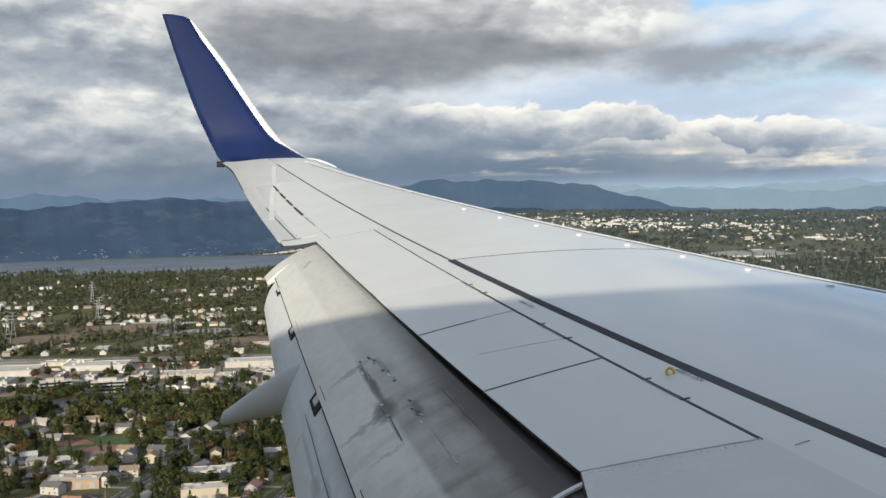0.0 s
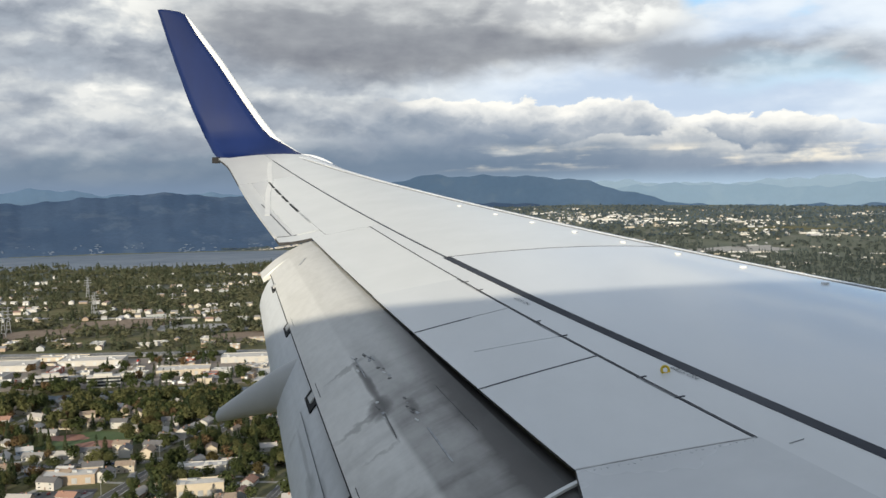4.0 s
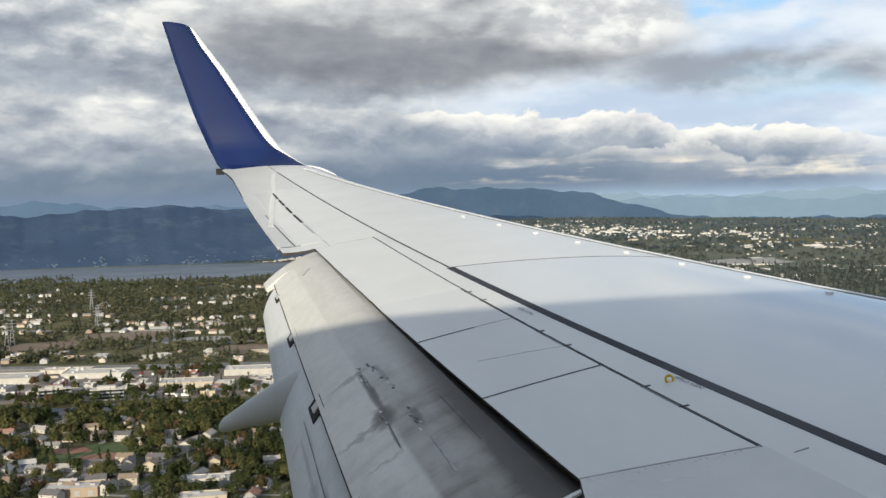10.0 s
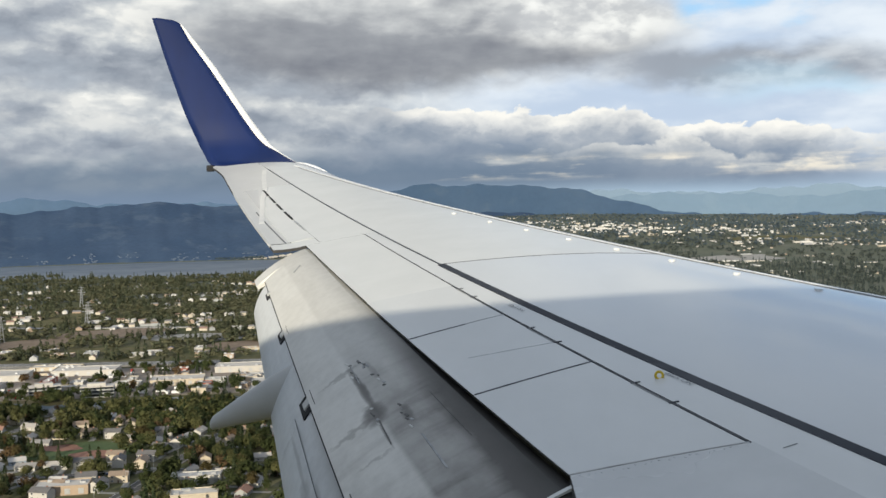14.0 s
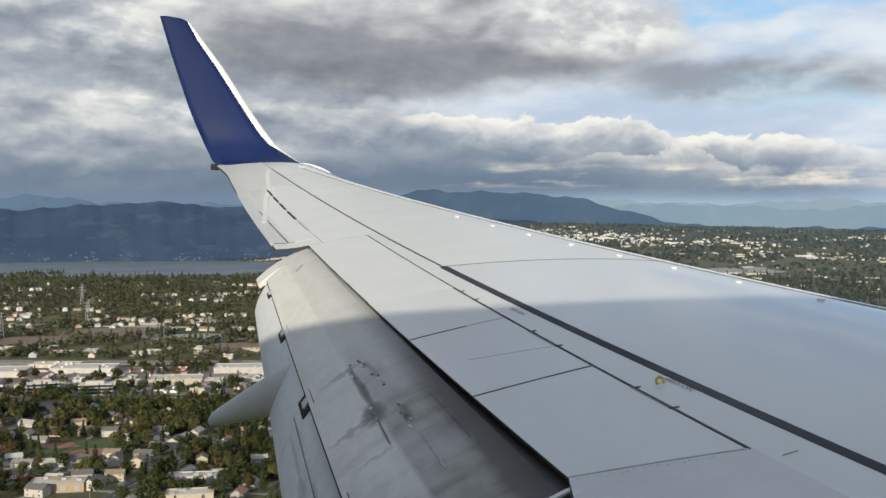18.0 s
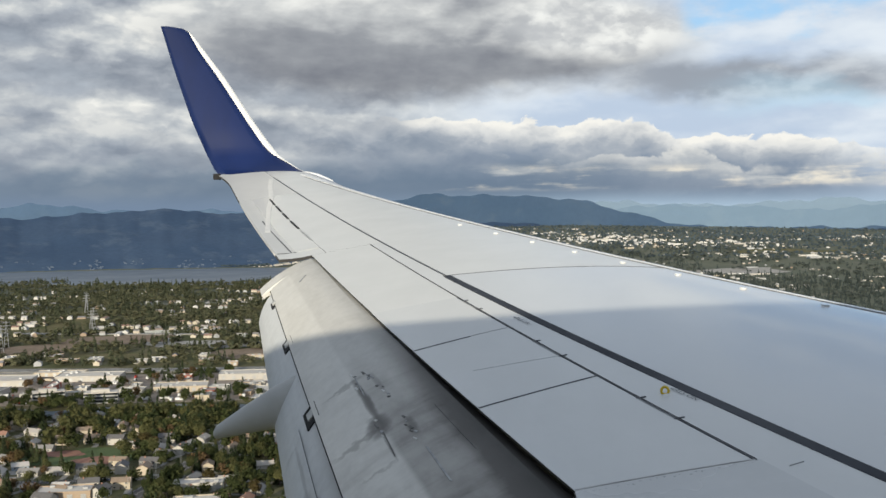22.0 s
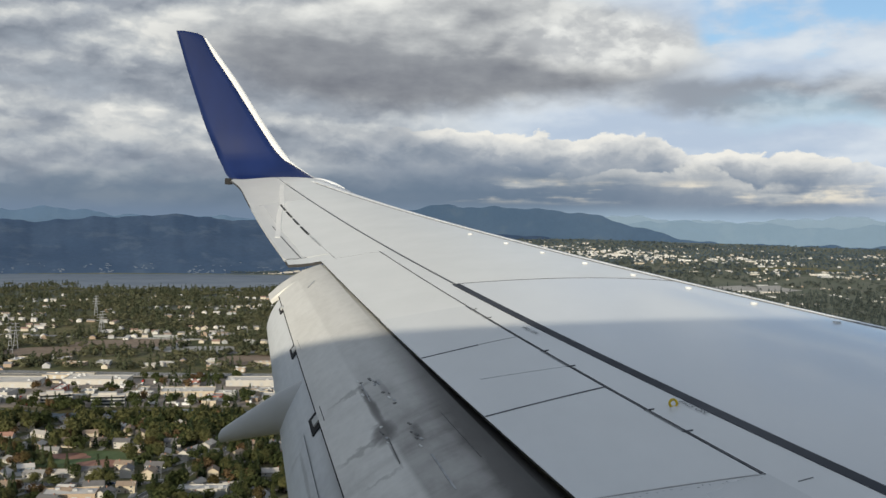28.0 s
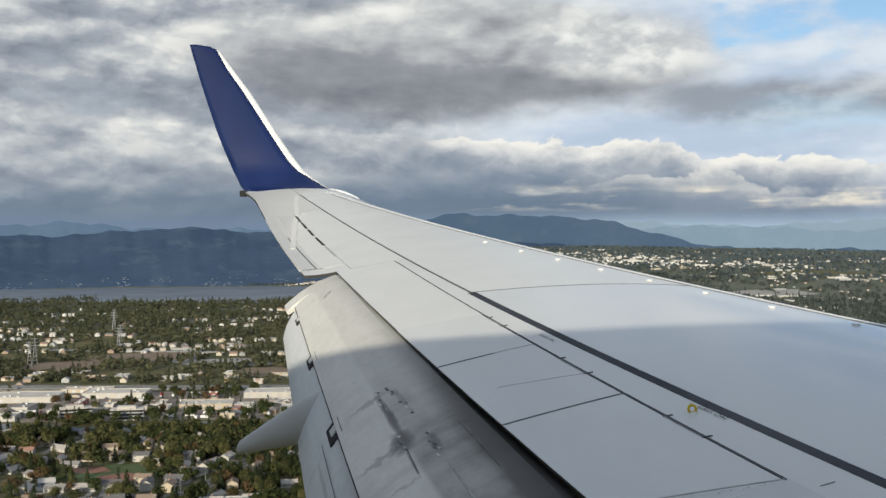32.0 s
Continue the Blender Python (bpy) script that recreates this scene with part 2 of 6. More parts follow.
# ---- materials ----
def material(name, colour, rough=0.5, metal=0.0, spread=0.12, grain=4.0, stain=None, stain_scale=0.6, bump=0.0, streak=(1, 1, 1), coat=0.0, vary=0.0, spec=0.5):
    """A surface with fine grain and broad blotches. stain: a second colour; vary: how far alike pieces differ."""
    mat = bpy.data.materials.new(name)
    mat.use_nodes = True
    k = Nodes(mat.node_tree)
    at = k.add("ShaderNodeTexCoord").outputs["Object"]
    way = k.add("ShaderNodeMapping")
    k.put(way.inputs[0], at)
    way.inputs["Scale"].default_value = streak
    fine = k.noise(way.outputs[0], grain, 6, 0.6)
    broad = k.noise(way.outputs[0], stain_scale, 4, 0.55)
    light = tuple(min(1.0, c * (1 + spread)) for c in colour)
    dark = tuple(c * (1 - spread) for c in colour)
    base = k.mix(k.step(fine, 0.3, 0.7), dark, light)
    base = k.mix(k.step(broad, 0.50, 0.72, 0.0, 0.6), base, stain or tuple(c * (1 - 1.4 * spread) for c in colour))
    if vary:
        pick = k.add("ShaderNodeObjectInfo").outputs["Random"]
        base = k.mix(k.step(pick, 0.0, 1.0, 0.0, vary), base, tuple(c * 0.35 for c in colour))
    out = k.add("ShaderNodeOutputMaterial")
    surf = k.add("ShaderNodeBsdfPrincipled")
    k.put(surf.inputs["Base Color"], base)
    k.put(surf.inputs["Roughness"], k.step(broad, 0.3, 0.7, rough * 0.85, min(1.0, rough * 1.2)))
    surf.inputs["Metallic"].default_value = metal
    surf.inputs["Coat Weight"].default_value = coat
    surf.inputs["Specular IOR Level"].default_value = spec
    if bump:
        b = k.add("ShaderNodeBump")
        b.inputs["Strength"].default_value = bump
        b.inputs["Distance"].default_value = 0.05
        k.put(b.inputs["Height"], fine)
        k.put(surf.inputs["Normal"], b.outputs[0])
    k.put(out.inputs[0], surf.outputs[0])
    return mat


PAINT = material("wing_paint", (0.555, 0.570, 0.580), 0.17, coat=0.25, spread=0.025, grain=1.6, stain_scale=0.5, streak=(1, 0.45, 1), bump=0.035)
PAINT_PALE = material("wing_paint_pale", (0.605, 0.612, 0.600), 0.22, spread=0.025, grain=2.2, stain_scale=0.7)
PAINT_AFT = material("panel_paint", (0.582, 0.591, 0.588), 0.21, spread=0.03, grain=2.5, stain_scale=0.8, streak=(1, 0.5, 1))
PAINT_DULL = material("dull_panel_paint", (0.515, 0.523, 0.525), 0.24, spread=0.04, grain=3.0, stain_scale=0.9)
WORN = material("worn_white_sealant", (0.645, 0.645, 0.63), 0.4, spread=0.06, grain=9.0)
STREAK = material("grey_oil_streak", (0.47, 0.485, 0.50), 0.3, spread=0.10, grain=9.0)
DINGY = material("dingy_sealant", (0.33, 0.32, 0.30), 0.6, spread=0.25, grain=26.0, stain=(0.18, 0.17, 0.15), stain_scale=5.0)
GRIME = material("oily_grime", (0.10, 0.10, 0.10), 0.6, spread=0.3, grain=20.0)
SLAT_GAP = material("slat_gap_grey", (0.14, 0.145, 0.155), 0.6, spread=0.2, grain=9.0)
FAINT = material("faint_grey_joint", (0.30, 0.31, 0.32), 0.6, spread=0.25, grain=12.0)
TIP_GREY = material("tip_grey_paint", (0.535, 0.54, 0.535), 0.42, spread=0.03, grain=2.0)
ALLOY = material("polished_alloy", (0.72, 0.73, 0.75), 0.22, metal=0.9, spread=0.05, grain=6.0)
SEAL = material("dark_sealant", (0.055, 0.06, 0.07), 0.6, spread=0.15, grain=9.0)
BAND = material("slate_walkway_band", (0.030, 0.034, 0.044), 0.6, spread=0.15, grain=5.0, spec=0.25)
# near black, used in the spoiler well and on the panel sides
GAP = material("dark_gap", (0.035, 0.034, 0.034), 0.8, spread=0.3, grain=6.0)
NAVY = material("navy_gloss_paint", (0.0075, 0.0185, 0.084), 0.46, spread=0.14, grain=1.2, stain=(0.014, 0.027, 0.098), streak=(1, 1, 0.4), spec=0.08, coat=0.36)
WHITE = material("white_gloss_paint", (0.74, 0.75, 0.755), 0.28, spread=0.03)
YELLOW = material("yellow_marking", (0.62, 0.44, 0.02), 0.5, spread=0.15, grain=40)
TEXT = material("grey_stencil", (0.06, 0.065, 0.07), 0.6, spread=0.2, grain=60)
SPOT = material("white_lens_plate", (0.71, 0.72, 0.73), 0.2, spread=0.02)
BLACK = material("black_rubber", (0.012, 0.012, 0.014), 0.95, spread=0.3)
LINING = material("cabin_lining", (0.45, 0.44, 0.42), 0.7, spread=0.06)
FAIRING = material("fairing_grey", (0.40, 0.405, 0.40), 0.45, spread=0.06, grain=3.0, stain=(0.33, 0.33, 0.325))
LENS = material("clear_lens_cover", (0.85, 0.86, 0.86), 0.08, spread=0.02)


def sooty(name, colour, soot, strength):
    """Flap paint with soot streaks along the airflow, darker towards the inboard end and the hinge side. Uses the span
    and chord map.
    """
    mat = bpy.data.materials.new(name)
    mat.use_nodes = True
    k = Nodes(mat.node_tree)
    m = k.math
    u, v, _ = k.split(k.add("ShaderNodeTexCoord").outputs["UV"])   # metres along the span, share of the chord
    at = k.add("ShaderNodeTexCoord").outputs["Object"]
    flow = k.noise(k.xyz(m("MULTIPLY", u, 5.0), m("MULTIPLY", v, 0.9), 0.0), 1.0, 6, 0.6)
    cloud = k.noise(k.xyz(m("MULTIPLY", u, 1.1), m("MULTIPLY", v, 2.0), 3.0), 1.0, 5, 0.6)
    fine = k.noise(at, 14.0, 6, 0.6)
    base = k.mix(k.step(fine, 0.3, 0.7), tuple(c * 0.95 for c in colour), tuple(c * 1.04 for c in colour))
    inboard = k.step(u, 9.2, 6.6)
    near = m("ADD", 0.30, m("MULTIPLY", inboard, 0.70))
    # darker beside the shroud and over the forward half, most at the inboard end
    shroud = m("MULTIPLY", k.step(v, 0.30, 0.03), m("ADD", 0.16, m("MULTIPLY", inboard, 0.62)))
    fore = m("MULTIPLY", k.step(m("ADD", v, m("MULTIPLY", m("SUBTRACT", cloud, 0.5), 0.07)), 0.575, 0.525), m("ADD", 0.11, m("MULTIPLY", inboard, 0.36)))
    blotch = m("MULTIPLY", k.step(cloud, 0.40, 0.66), m("MULTIPLY", near, 0.22))
    flows = m("MULTIPLY", k.step(flow, 0.46, 0.75), m("MULTIPLY", near, 0.26))
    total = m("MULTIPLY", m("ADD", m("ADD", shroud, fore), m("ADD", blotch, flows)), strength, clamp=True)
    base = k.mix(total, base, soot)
    # near black right at the shroud, fading along the chord and outboard
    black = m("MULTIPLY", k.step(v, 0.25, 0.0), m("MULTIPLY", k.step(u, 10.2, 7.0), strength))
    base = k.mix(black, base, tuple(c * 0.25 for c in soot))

    def smear(u0, v0, du, dv, amount):
        """An oily smear round a fitting."""
        a = m("DIVIDE", m("SUBTRACT", m("ADD", u, m("MULTIPLY", m("SUBTRACT", fine, 0.5), 0.20)), u0), du)
        b = m("DIVIDE", m("SUBTRACT", m("ADD", v, m("MULTIPLY", m("SUBTRACT", cloud, 0.5), 0.12)), v0), dv)
        return m("MULTIPLY", k.step(m("ADD", m("MULTIPLY", a, a), m("MULTIPLY", b, b)), 1.0, 0.0), amount)

    for spot in ((7.50, 0.57, 0.20, 0.11, 0.85), (7.46, 0.74, 0.045, 0.28, 0.45), (8.30, 0.66, 0.040, 0.28, 0.4), (7.92, 0.55, 0.52, 0.040, 0.85),
                 (8.1, 0.40, 0.28, 0.03, 0.35), (7.28, 0.39, 0.16, 0.05, 0.65), (7.20, 0.58, 0.25, 0.015, 0.6), (7.0, 0.72, 0.03, 0.18, 0.3)):
        base = k.mix(m("MULTIPLY", smear(*spot), strength, clamp=True), base, tuple(c * 0.55 for c in soot))
    out = k.add("ShaderNodeOutputMaterial")
    surf = k.add("ShaderNodeBsdfPrincipled")
    k.put(surf.inputs["Base Color"], base)
    k.put(surf.inputs["Roughness"], k.step(cloud, 0.3, 0.7, 0.38, 0.55))
    k.put(out.inputs[0], surf.outputs[0])
    return mat


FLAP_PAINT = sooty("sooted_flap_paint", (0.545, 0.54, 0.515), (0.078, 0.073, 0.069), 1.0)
AFT_PAINT = sooty("aft_flap_paint", (0.54, 0.56, 0.575), (0.15, 0.15, 0.15), 0.4)


# ---- the aircraft ----
SWEEP = math.tan(radians(27.6))
FLEX, PITCH = 0.8309, math.tan(radians(2.92))


def chord(y):
    return 2.57 + (11.77 - y) * 0.2286


def skin(y, back, up=0.0):
    """A point of the wing's upper surface: the span station and the distance behind the leading edge, lifted by up."""
    x, c = -SWEEP * y - back, chord(y)
    u = min(max(back / c, 0.0), 1.0)
    z = 0.16 * math.sqrt(u + 1e-4) * (1 - u) * c + 0.1 * y + FLEX * ((y - 2) / 15) ** 2 + PITCH * (x + 5)
    z += 0.12 * max(0.0, (y - 13.0) / 4.0) ** 2 * min(back / c, 1.1)
    nose = max(0.0, 1 - back / 0.45)
    z -= (0.085 + 0.05 * math.exp(-((y - 13.5) / 2.2) ** 2)) * nose ** 1.4 * min(1.0, max(0.0, (17.0 - y) / 1.2))
    return Vector((x, y, z + up))


def spoiler_edge(y):
    return 3.797 - 0.2343 * (y - 5.9)


def hinge_line(y):
    return 3.063 - 0.2062 * (y - 5.84)


def band_line(y):
    return 2.857 - 0.1813 * (y - 5.52) + 0.07 * max(0.0, (y - 13.0) / 3.5) ** 2


def aileron_edge(y):
    return 2.731 - 0.2429 * (y - 11.8) + 0.12 * max(0.0, (y - 16.2) / 0.85) ** 2


def aileron_hinge(y):
    return 2.21 - 0.2218 * (y - 12.06)


def empty(name, at=(0, 0, 0), rz=0.0, **tags):
    ob = new(name)
    ob.matrix_world = pose(*at, 0, 0, rz)
    return tagged(ob, **tags)


def part(name, bm, mat, parent, label="", smooth=False, dark_rim=False):
    """Links a bmesh as one mesh object under a thing or a part."""
    if dark_rim:
        bm.normal_update()
        for face in bm.faces:
            face.material_index = 0 if abs(face.normal.z) > 0.5 else 1
    me = bpy.data.meshes.new(name)
    bm.to_mesh(me)
    bm.free()
    for m in (mat if isinstance(mat, (list, tuple)) else [mat]):
        me.materials.append(m)
    if smooth:
        for p in me.polygons:
            p.use_smooth = True
    ob = new(name, me)
    ob.parent = parent
    return tagged(ob, label)


def sheet(rows, thick=None, closed=False, uv=None):
    """A bmesh from rows of points; thick (a vector) closes it downwards as a solid."""
    bm = bmesh.new()
    n = len(rows[0])
    top = [[bm.verts.new(p) for p in r] for r in rows]
    quads = []

    def quad(a, b, c, d):
        if len({a, b, c, d}) == 4:
            quads.append(bm.faces.new((a, b, c, d)))

    for i in range(len(rows) - 1):
        for j in range(n - 1):
            quad(top[i][j], top[i][j + 1], top[i + 1][j + 1], top[i + 1][j])
        if closed:
            quad(top[i][n - 1], top[i][0], top[i + 1][0], top[i + 1][n - 1])
    if thick is not None:
        low = [[bm.verts.new(Vector(p) + Vector(thick)) for p in r] for r in rows]
        rim = [(i, 0) for i in range(len(rows))] + [(len(rows) - 1, j) for j in range(1, n)] + [(i, n - 1) for i in range(len(rows) - 2, -1, -1)] + [(0, j) for j in range(n - 2, 0, -1)]
        edge_top = [bm.verts.new(rows[i][j]) for i, j in rim]
        edge_low = [bm.verts.new(Vector(rows[i][j]) + Vector(thick)) for i, j in rim]
        for i in range(len(rows) - 1):
            for j in range(n - 1):
                quad(low[i][j], low[i + 1][j], low[i + 1][j + 1], low[i][j + 1])
        for a in range(len(rim)):
            b = (a + 1) % len(rim)
            quad(edge_top[a], edge_top[b], edge_low[b], edge_low[a])
    elif closed:
        bm.faces.new(list(reversed(top[0])))
        bm.faces.new(top[-1])
    if closed:
        bmesh.ops.recalc_face_normals(bm, faces=bm.faces)
    if uv:
        layer = bm.loops.layers.uv.new("map")
        place = {}
        for i in range(len(rows)):
            for j in range(n):
                place[top[i][j]] = uv(i, j)
                if thick is not None:
                    place[low[i][j]] = uv(i, j)
        if thick is not None:
            for (i, j), a, b in zip(rim, edge_top, edge_low):
                place[a] = place[b] = uv(i, j)
        for face in bm.faces:
            for loop in face.loops:
                loop[layer].uv = place[loop.vert]
    return bm


def span(a, b, n):
    return [a + (b - a) * i / (n - 1) for i in range(n)]


def patch(y0, y1, near, far, ny=24, nb=8, up=0.0):
    """Rows of the upper surface between two lines given as functions of the span station."""
    return [[skin(y, near(y) + (far(y) - near(y)) * j / (nb - 1), up) for j in range(nb)] for y in span(y0, y1, ny)]


def strip(points, width, height=0.003):
    """A thin raised strip along (span, back) points, width measured along the chord."""
    rows = [[skin(y, b - width / 2, height), skin(y, b + width / 2, height)] for y, b in points]
    return sheet(rows, (0, 0, -0.006))


def cross_strip(points, width, height=0.003):
    """The same with the width along the span."""
    rows = [[skin(y - width / 2, b, height), skin(y + width / 2, b, height)] for y, b in points]
    return sheet(rows, (0, 0, -0.006))


def box(bm, centre, size, turn=None):
    m = Matrix.Translation(centre) @ (turn or Matrix.Identity(4)) @ Matrix.Diagonal((*size, 1))
    bmesh.ops.create_cube(bm, size=1.0, matrix=m)
    return bm


def build_wing():
    wing = empty("aircraft_wing", skin(4, 2.0), label="pale grey swept airliner wing with flaps lowered and dark panel lines", category="wing")
    back = wing.matrix_world.inverted()

    def add(name, bm, mat, label="", parent=wing, smooth=False, dark_rim=False):
        bm.transform(back)
        return part(name, bm, [mat, GAP] if dark_rim else mat, parent, label, smooth, dark_rim)

    # front skin in two panels that meet at the rib seam
    def seam(b):
        return 10.05 - 0.25 * (2.017 - b)

    rows = []
    for i in range(30):
        row = []
        for j in range(22):
            s = j / 21
            y = 1.85
            for _ in range(3):
                b = 0.24 + (band_line(y) - 0.24) * s
                y = 1.85 + (seam(b) - 1.85) * i / 29
            row.append(skin(y, b))
        rows.append(row)
    add("inboard_skin", sheet(rows, (0, 0, -0.02)), PAINT, "pale grey inboard wing skin reflecting the sky", smooth=True, dark_rim=True)
    rows = []
    for i in range(26):
        row = []
        for j in range(22):
            s = j / 21
            y = 12.0
            for _ in range(3):
                b = 0.24 + (max(band_line(y), 0.7) - 0.24) * s
                y = seam(b) + 0.012 + (17.05 - seam(b) - 0.012) * i / 25
            row.append(skin(y, b))
        rows.append(row)
    add("outboard_skin", sheet(rows, (0, 0, -0.02)), PAINT_PALE, "paler outboard wing skin", smooth=True, dark_rim=True)
    add("rib_seam", cross_strip([(seam(b), b) for b in span(2.0, 0.30, 16)], 0.010, 0.002), SEAL)
    # leading edge: a polished lip with its dark joint
    rows = [[skin(y, 0.24 * (j / 6) ** 2, 0.0) for j in range(7)] + [skin(y, 0.02, -0.05), skin(y, 0.2, -0.14)] for y in span(1.85, 17.0, 50)]
    add("leading_edge_slat", sheet(rows), ALLOY, "polished metal leading edge", smooth=True)
    add("slat_lip", sheet([[skin(y, b, 0.006) for b in (0.36, 0.40, 0.44, 0.475)] for y in span(1.85, 16.7, 60)], (0, 0, -0.010)), WHITE, "pale slat lip along the leading edge")
    add("slat_joint", strip([(y, 0.497) for y in span(1.85, 16.5, 40)], 0.020, 0.003), SLAT_GAP)
    # underside
    rows = [[skin(y, 0.2, -0.14), skin(y, chord(y) * 0.3, -0.16 * chord(y)), skin(y, band_line(y), -0.13 * chord(y)), skin(y, min(spoiler_edge(y) - 0.5, chord(y) * 0.82), -0.05)] for y in span(1.85, 17.0, 30)]
    add("underside", sheet(rows), FAIRING, smooth=True)
    # dark band: broad inboard of the seam, a thin line beyond
    add("walkway_band", strip([(y, band_line(y) - 0.004) for y in span(2.0, 10.04, 30)], 0.060), BAND, "broad slate grey band")
    add("seam_line", strip([(y, band_line(y)) for y in span(10.06, 16.5, 24)], 0.017), SEAL)
    # panels aft of the band
    add("hinge_panel", sheet(patch(1.9, 11.744, lambda y: band_line(y) + 0.004, lambda y: hinge_line(y) - 0.008, 36, 6), (0, 0, -0.02)), PAINT_AFT, smooth=True, dark_rim=True)
    rows = []
    for i in range(16):
        row = []
        for j in range(9):
            s = j / 8
            y = 1.9 + (5.848 + 0.050 * s - 1.9) * i / 15
            far = 3.80 + 0.62 * (5.87 - y) if y < 5.87 else spoiler_edge(y)
            row.append(skin(y, hinge_line(y) - 0.014 + (far - hinge_line(y) + 0.014) * s, 0.0012))
        rows.append(row)
    add("inboard_panel", sheet(rows, (0, 0, -0.05)), PAINT_DULL, "grey fixed panel beside the spoilers", smooth=True, dark_rim=True)
    def slanted(a, b, gap):
        """Rows of a panel whose side joints run from a span station at the edge to another at the hinge."""
        rows = []
        for i in range(10):
            row = []
            for j in range(8):
                s = j / 7
                y = (a[1] + gap) * (1 - s) + (a[0] + gap) * s
                y += ((b[1] - gap) * (1 - s) + (b[0] - gap) * s - y) * i / 9
                h = hinge_line(y) + 0.012
                row.append(skin(y, h + (spoiler_edge(y) - h) * s))
            rows.append(row)
        return rows

    JOINTS = ((5.90, 5.85), (7.06, 7.19), (8.26, 8.375), (9.337, 9.337))
    for a, b in zip(JOINTS, JOINTS[1:]):
        add("spoiler", sheet(slanted(a, b, 0.0016), (0, 0, -0.010)), PAINT_AFT, "pale grey spoiler panel lying flush", smooth=True, dark_rim=True)
    add("fixed_trailing_panel", sheet(patch(9.334, 11.742, lambda y: hinge_line(y) - 0.003, lambda y: spoiler_edge(y) - 0.004, 16, 8), (0, 0, -0.010)), PAINT_PALE, smooth=True, dark_rim=True)
    # the dark well that shows through the joints
    add("spoiler_well", sheet(patch(5.6, 11.7, lambda y: hinge_line(y) - 0.05, lambda y: spoiler_edge(y) - 0.10, 20, 5, -0.075)), GAP, "dark cove under the spoilers")
    # outboard trailing panels, aileron and tip
    add("aileron_panel", sheet(patch(11.745, 15.25, lambda y: band_line(y) + 0.004, aileron_hinge, 20, 6), (0, 0, -0.03)), PAINT_PALE, smooth=True, dark_rim=True)
    ail = add("aileron", sheet(patch(12.02, 15.249, lambda y: aileron_hinge(y) + 0.002, lambda y: aileron_hinge(y) * 0.45 + aileron_edge(y) * 0.55, 20, 6), (0, 0, -0.025)), PAINT_PALE, "pale aileron with a dashed dark hinge gap", smooth=True)
    add("aileron_tab", sheet(patch(12.02, 15.249, lambda y: aileron_hinge(y) * 0.45 + aileron_edge(y) * 0.55 + 0.001, aileron_edge, 20, 5), (0, 0, -0.025)), TIP_GREY, "darker grey trailing tab", parent=ail, smooth=True)
    add("aileron_root", sheet(patch(11.745, 12.0, lambda y: aileron_hinge(y) + 0.004, aileron_edge, 4, 5), (0, 0, -0.03)), PAINT_PALE, dark_rim=True)
    add("tip_panel", sheet(patch(15.25, 17.06, lambda y: band_line(y) + 0.004, lambda y: max(aileron_edge(y), 0.9), 14, 8), (0, 0, -0.03)), TIP_GREY, "darker grey wing tip panel", smooth=True, dark_rim=True)
    add("worn_hinge_gap", strip([(y, aileron_hinge(y) + 0.008) for y in span(12.45, 13.0, 4)], 0.022, 0.004), FAINT)
    for a, b in ((13.12, 13.62), (13.76, 14.14), (14.24, 14.62), (14.70, 15.10)):
        add("hinge_gap", strip([(y, aileron_hinge(y) + 0.008) for y in span(a, b, 4)], 0.026, 0.004), BLACK)
    add("tab_line", strip([(12.04 + i * 0.235, 2.505 - 0.052 * i) for i in range(9)], 0.012, 0.003), SEAL)
    seal_way = ((16.45, band_line(16.45) + 0.06), (15.85, 0.5 * (band_line(15.85) + aileron_hinge(15.6)) + 0.02), (15.2, aileron_hinge(15.2) - 0.03), (14.5, aileron_hinge(14.5) + 0.12), (13.8, aileron_hinge(13.8) + 0.24), (13.1, aileron_hinge(13.1) + 0.36))
    pts = [tuple(p + (q - p) * i / 5 for p, q in zip(m, n)) for m, n in zip(seal_way, seal_way[1:]) for i in range(5)]
    add("tip_seal", strip(pts, 0.062, 0.0040), WORN, "worn white sealant strip across the tip")
    add("aileron_end_gap", cross_strip([(12.01, b) for b in span(2.46, 2.66, 5)], 0.014, 0.004), SEAL)
    # row of pale plates behind the leading edge
    for y in (12.25, 11.63, 11.07, 10.49, 9.91, 9.33, 8.74, 8.11):
        bm = bmesh.new()
        p, q = skin(y, 0.66), skin(y, 0.68)
        bmesh.ops.create_circle(bm, cap_ends=True, segments=14, radius=0.026)
        extra = bmesh.ops.extrude_face_region(bm, geom=bm.faces[:])
        bmesh.ops.translate(bm, verts=[v for v in extra["geom"] if isinstance(v, bmesh.types.BMVert)], vec=(0, 0, 0.012))
        nrm = (skin(y, 0.70) - skin(y, 0.62)).cross(skin(y + 0.05, 0.66) - p).normalized()
        if nrm.z < 0:
            nrm = -nrm
        bm.transform(Matrix.Translation(p) @ nrm.to_track_quat("Z", "Y").to_matrix().to_4x4())
        add("access_plate", bm, SPOT, "small round bright plate" if y != 8.11 else "")
    # hinge fittings along the spoiler hinge
    for a, b in ((6.42, 6.76), (7.62, 7.98), (8.92, 9.2)):
        add("hinge_fitting", strip([(y, hinge_line(y) + 0.010) for y in span(a, b, 3)], 0.012, 0.004), FAINT)
        add("fitting_gap", strip([(y, hinge_line(y) + 0.010) for y in span(a, b, 3)], 0.006, 0.006), SEAL)
        for y in (a, b):
            add("fitting_tick", cross_strip([(y, hinge_line(y) + d) for d in (-0.028, -0.01, 0.0, 0.018)], 0.009, 0.005), SEAL)
    add("hinge_line_seal", strip([(y, hinge_line(y) + 0.003) for y in span(5.84, 9.34, 16)], 0.007, 0.002), SEAL)
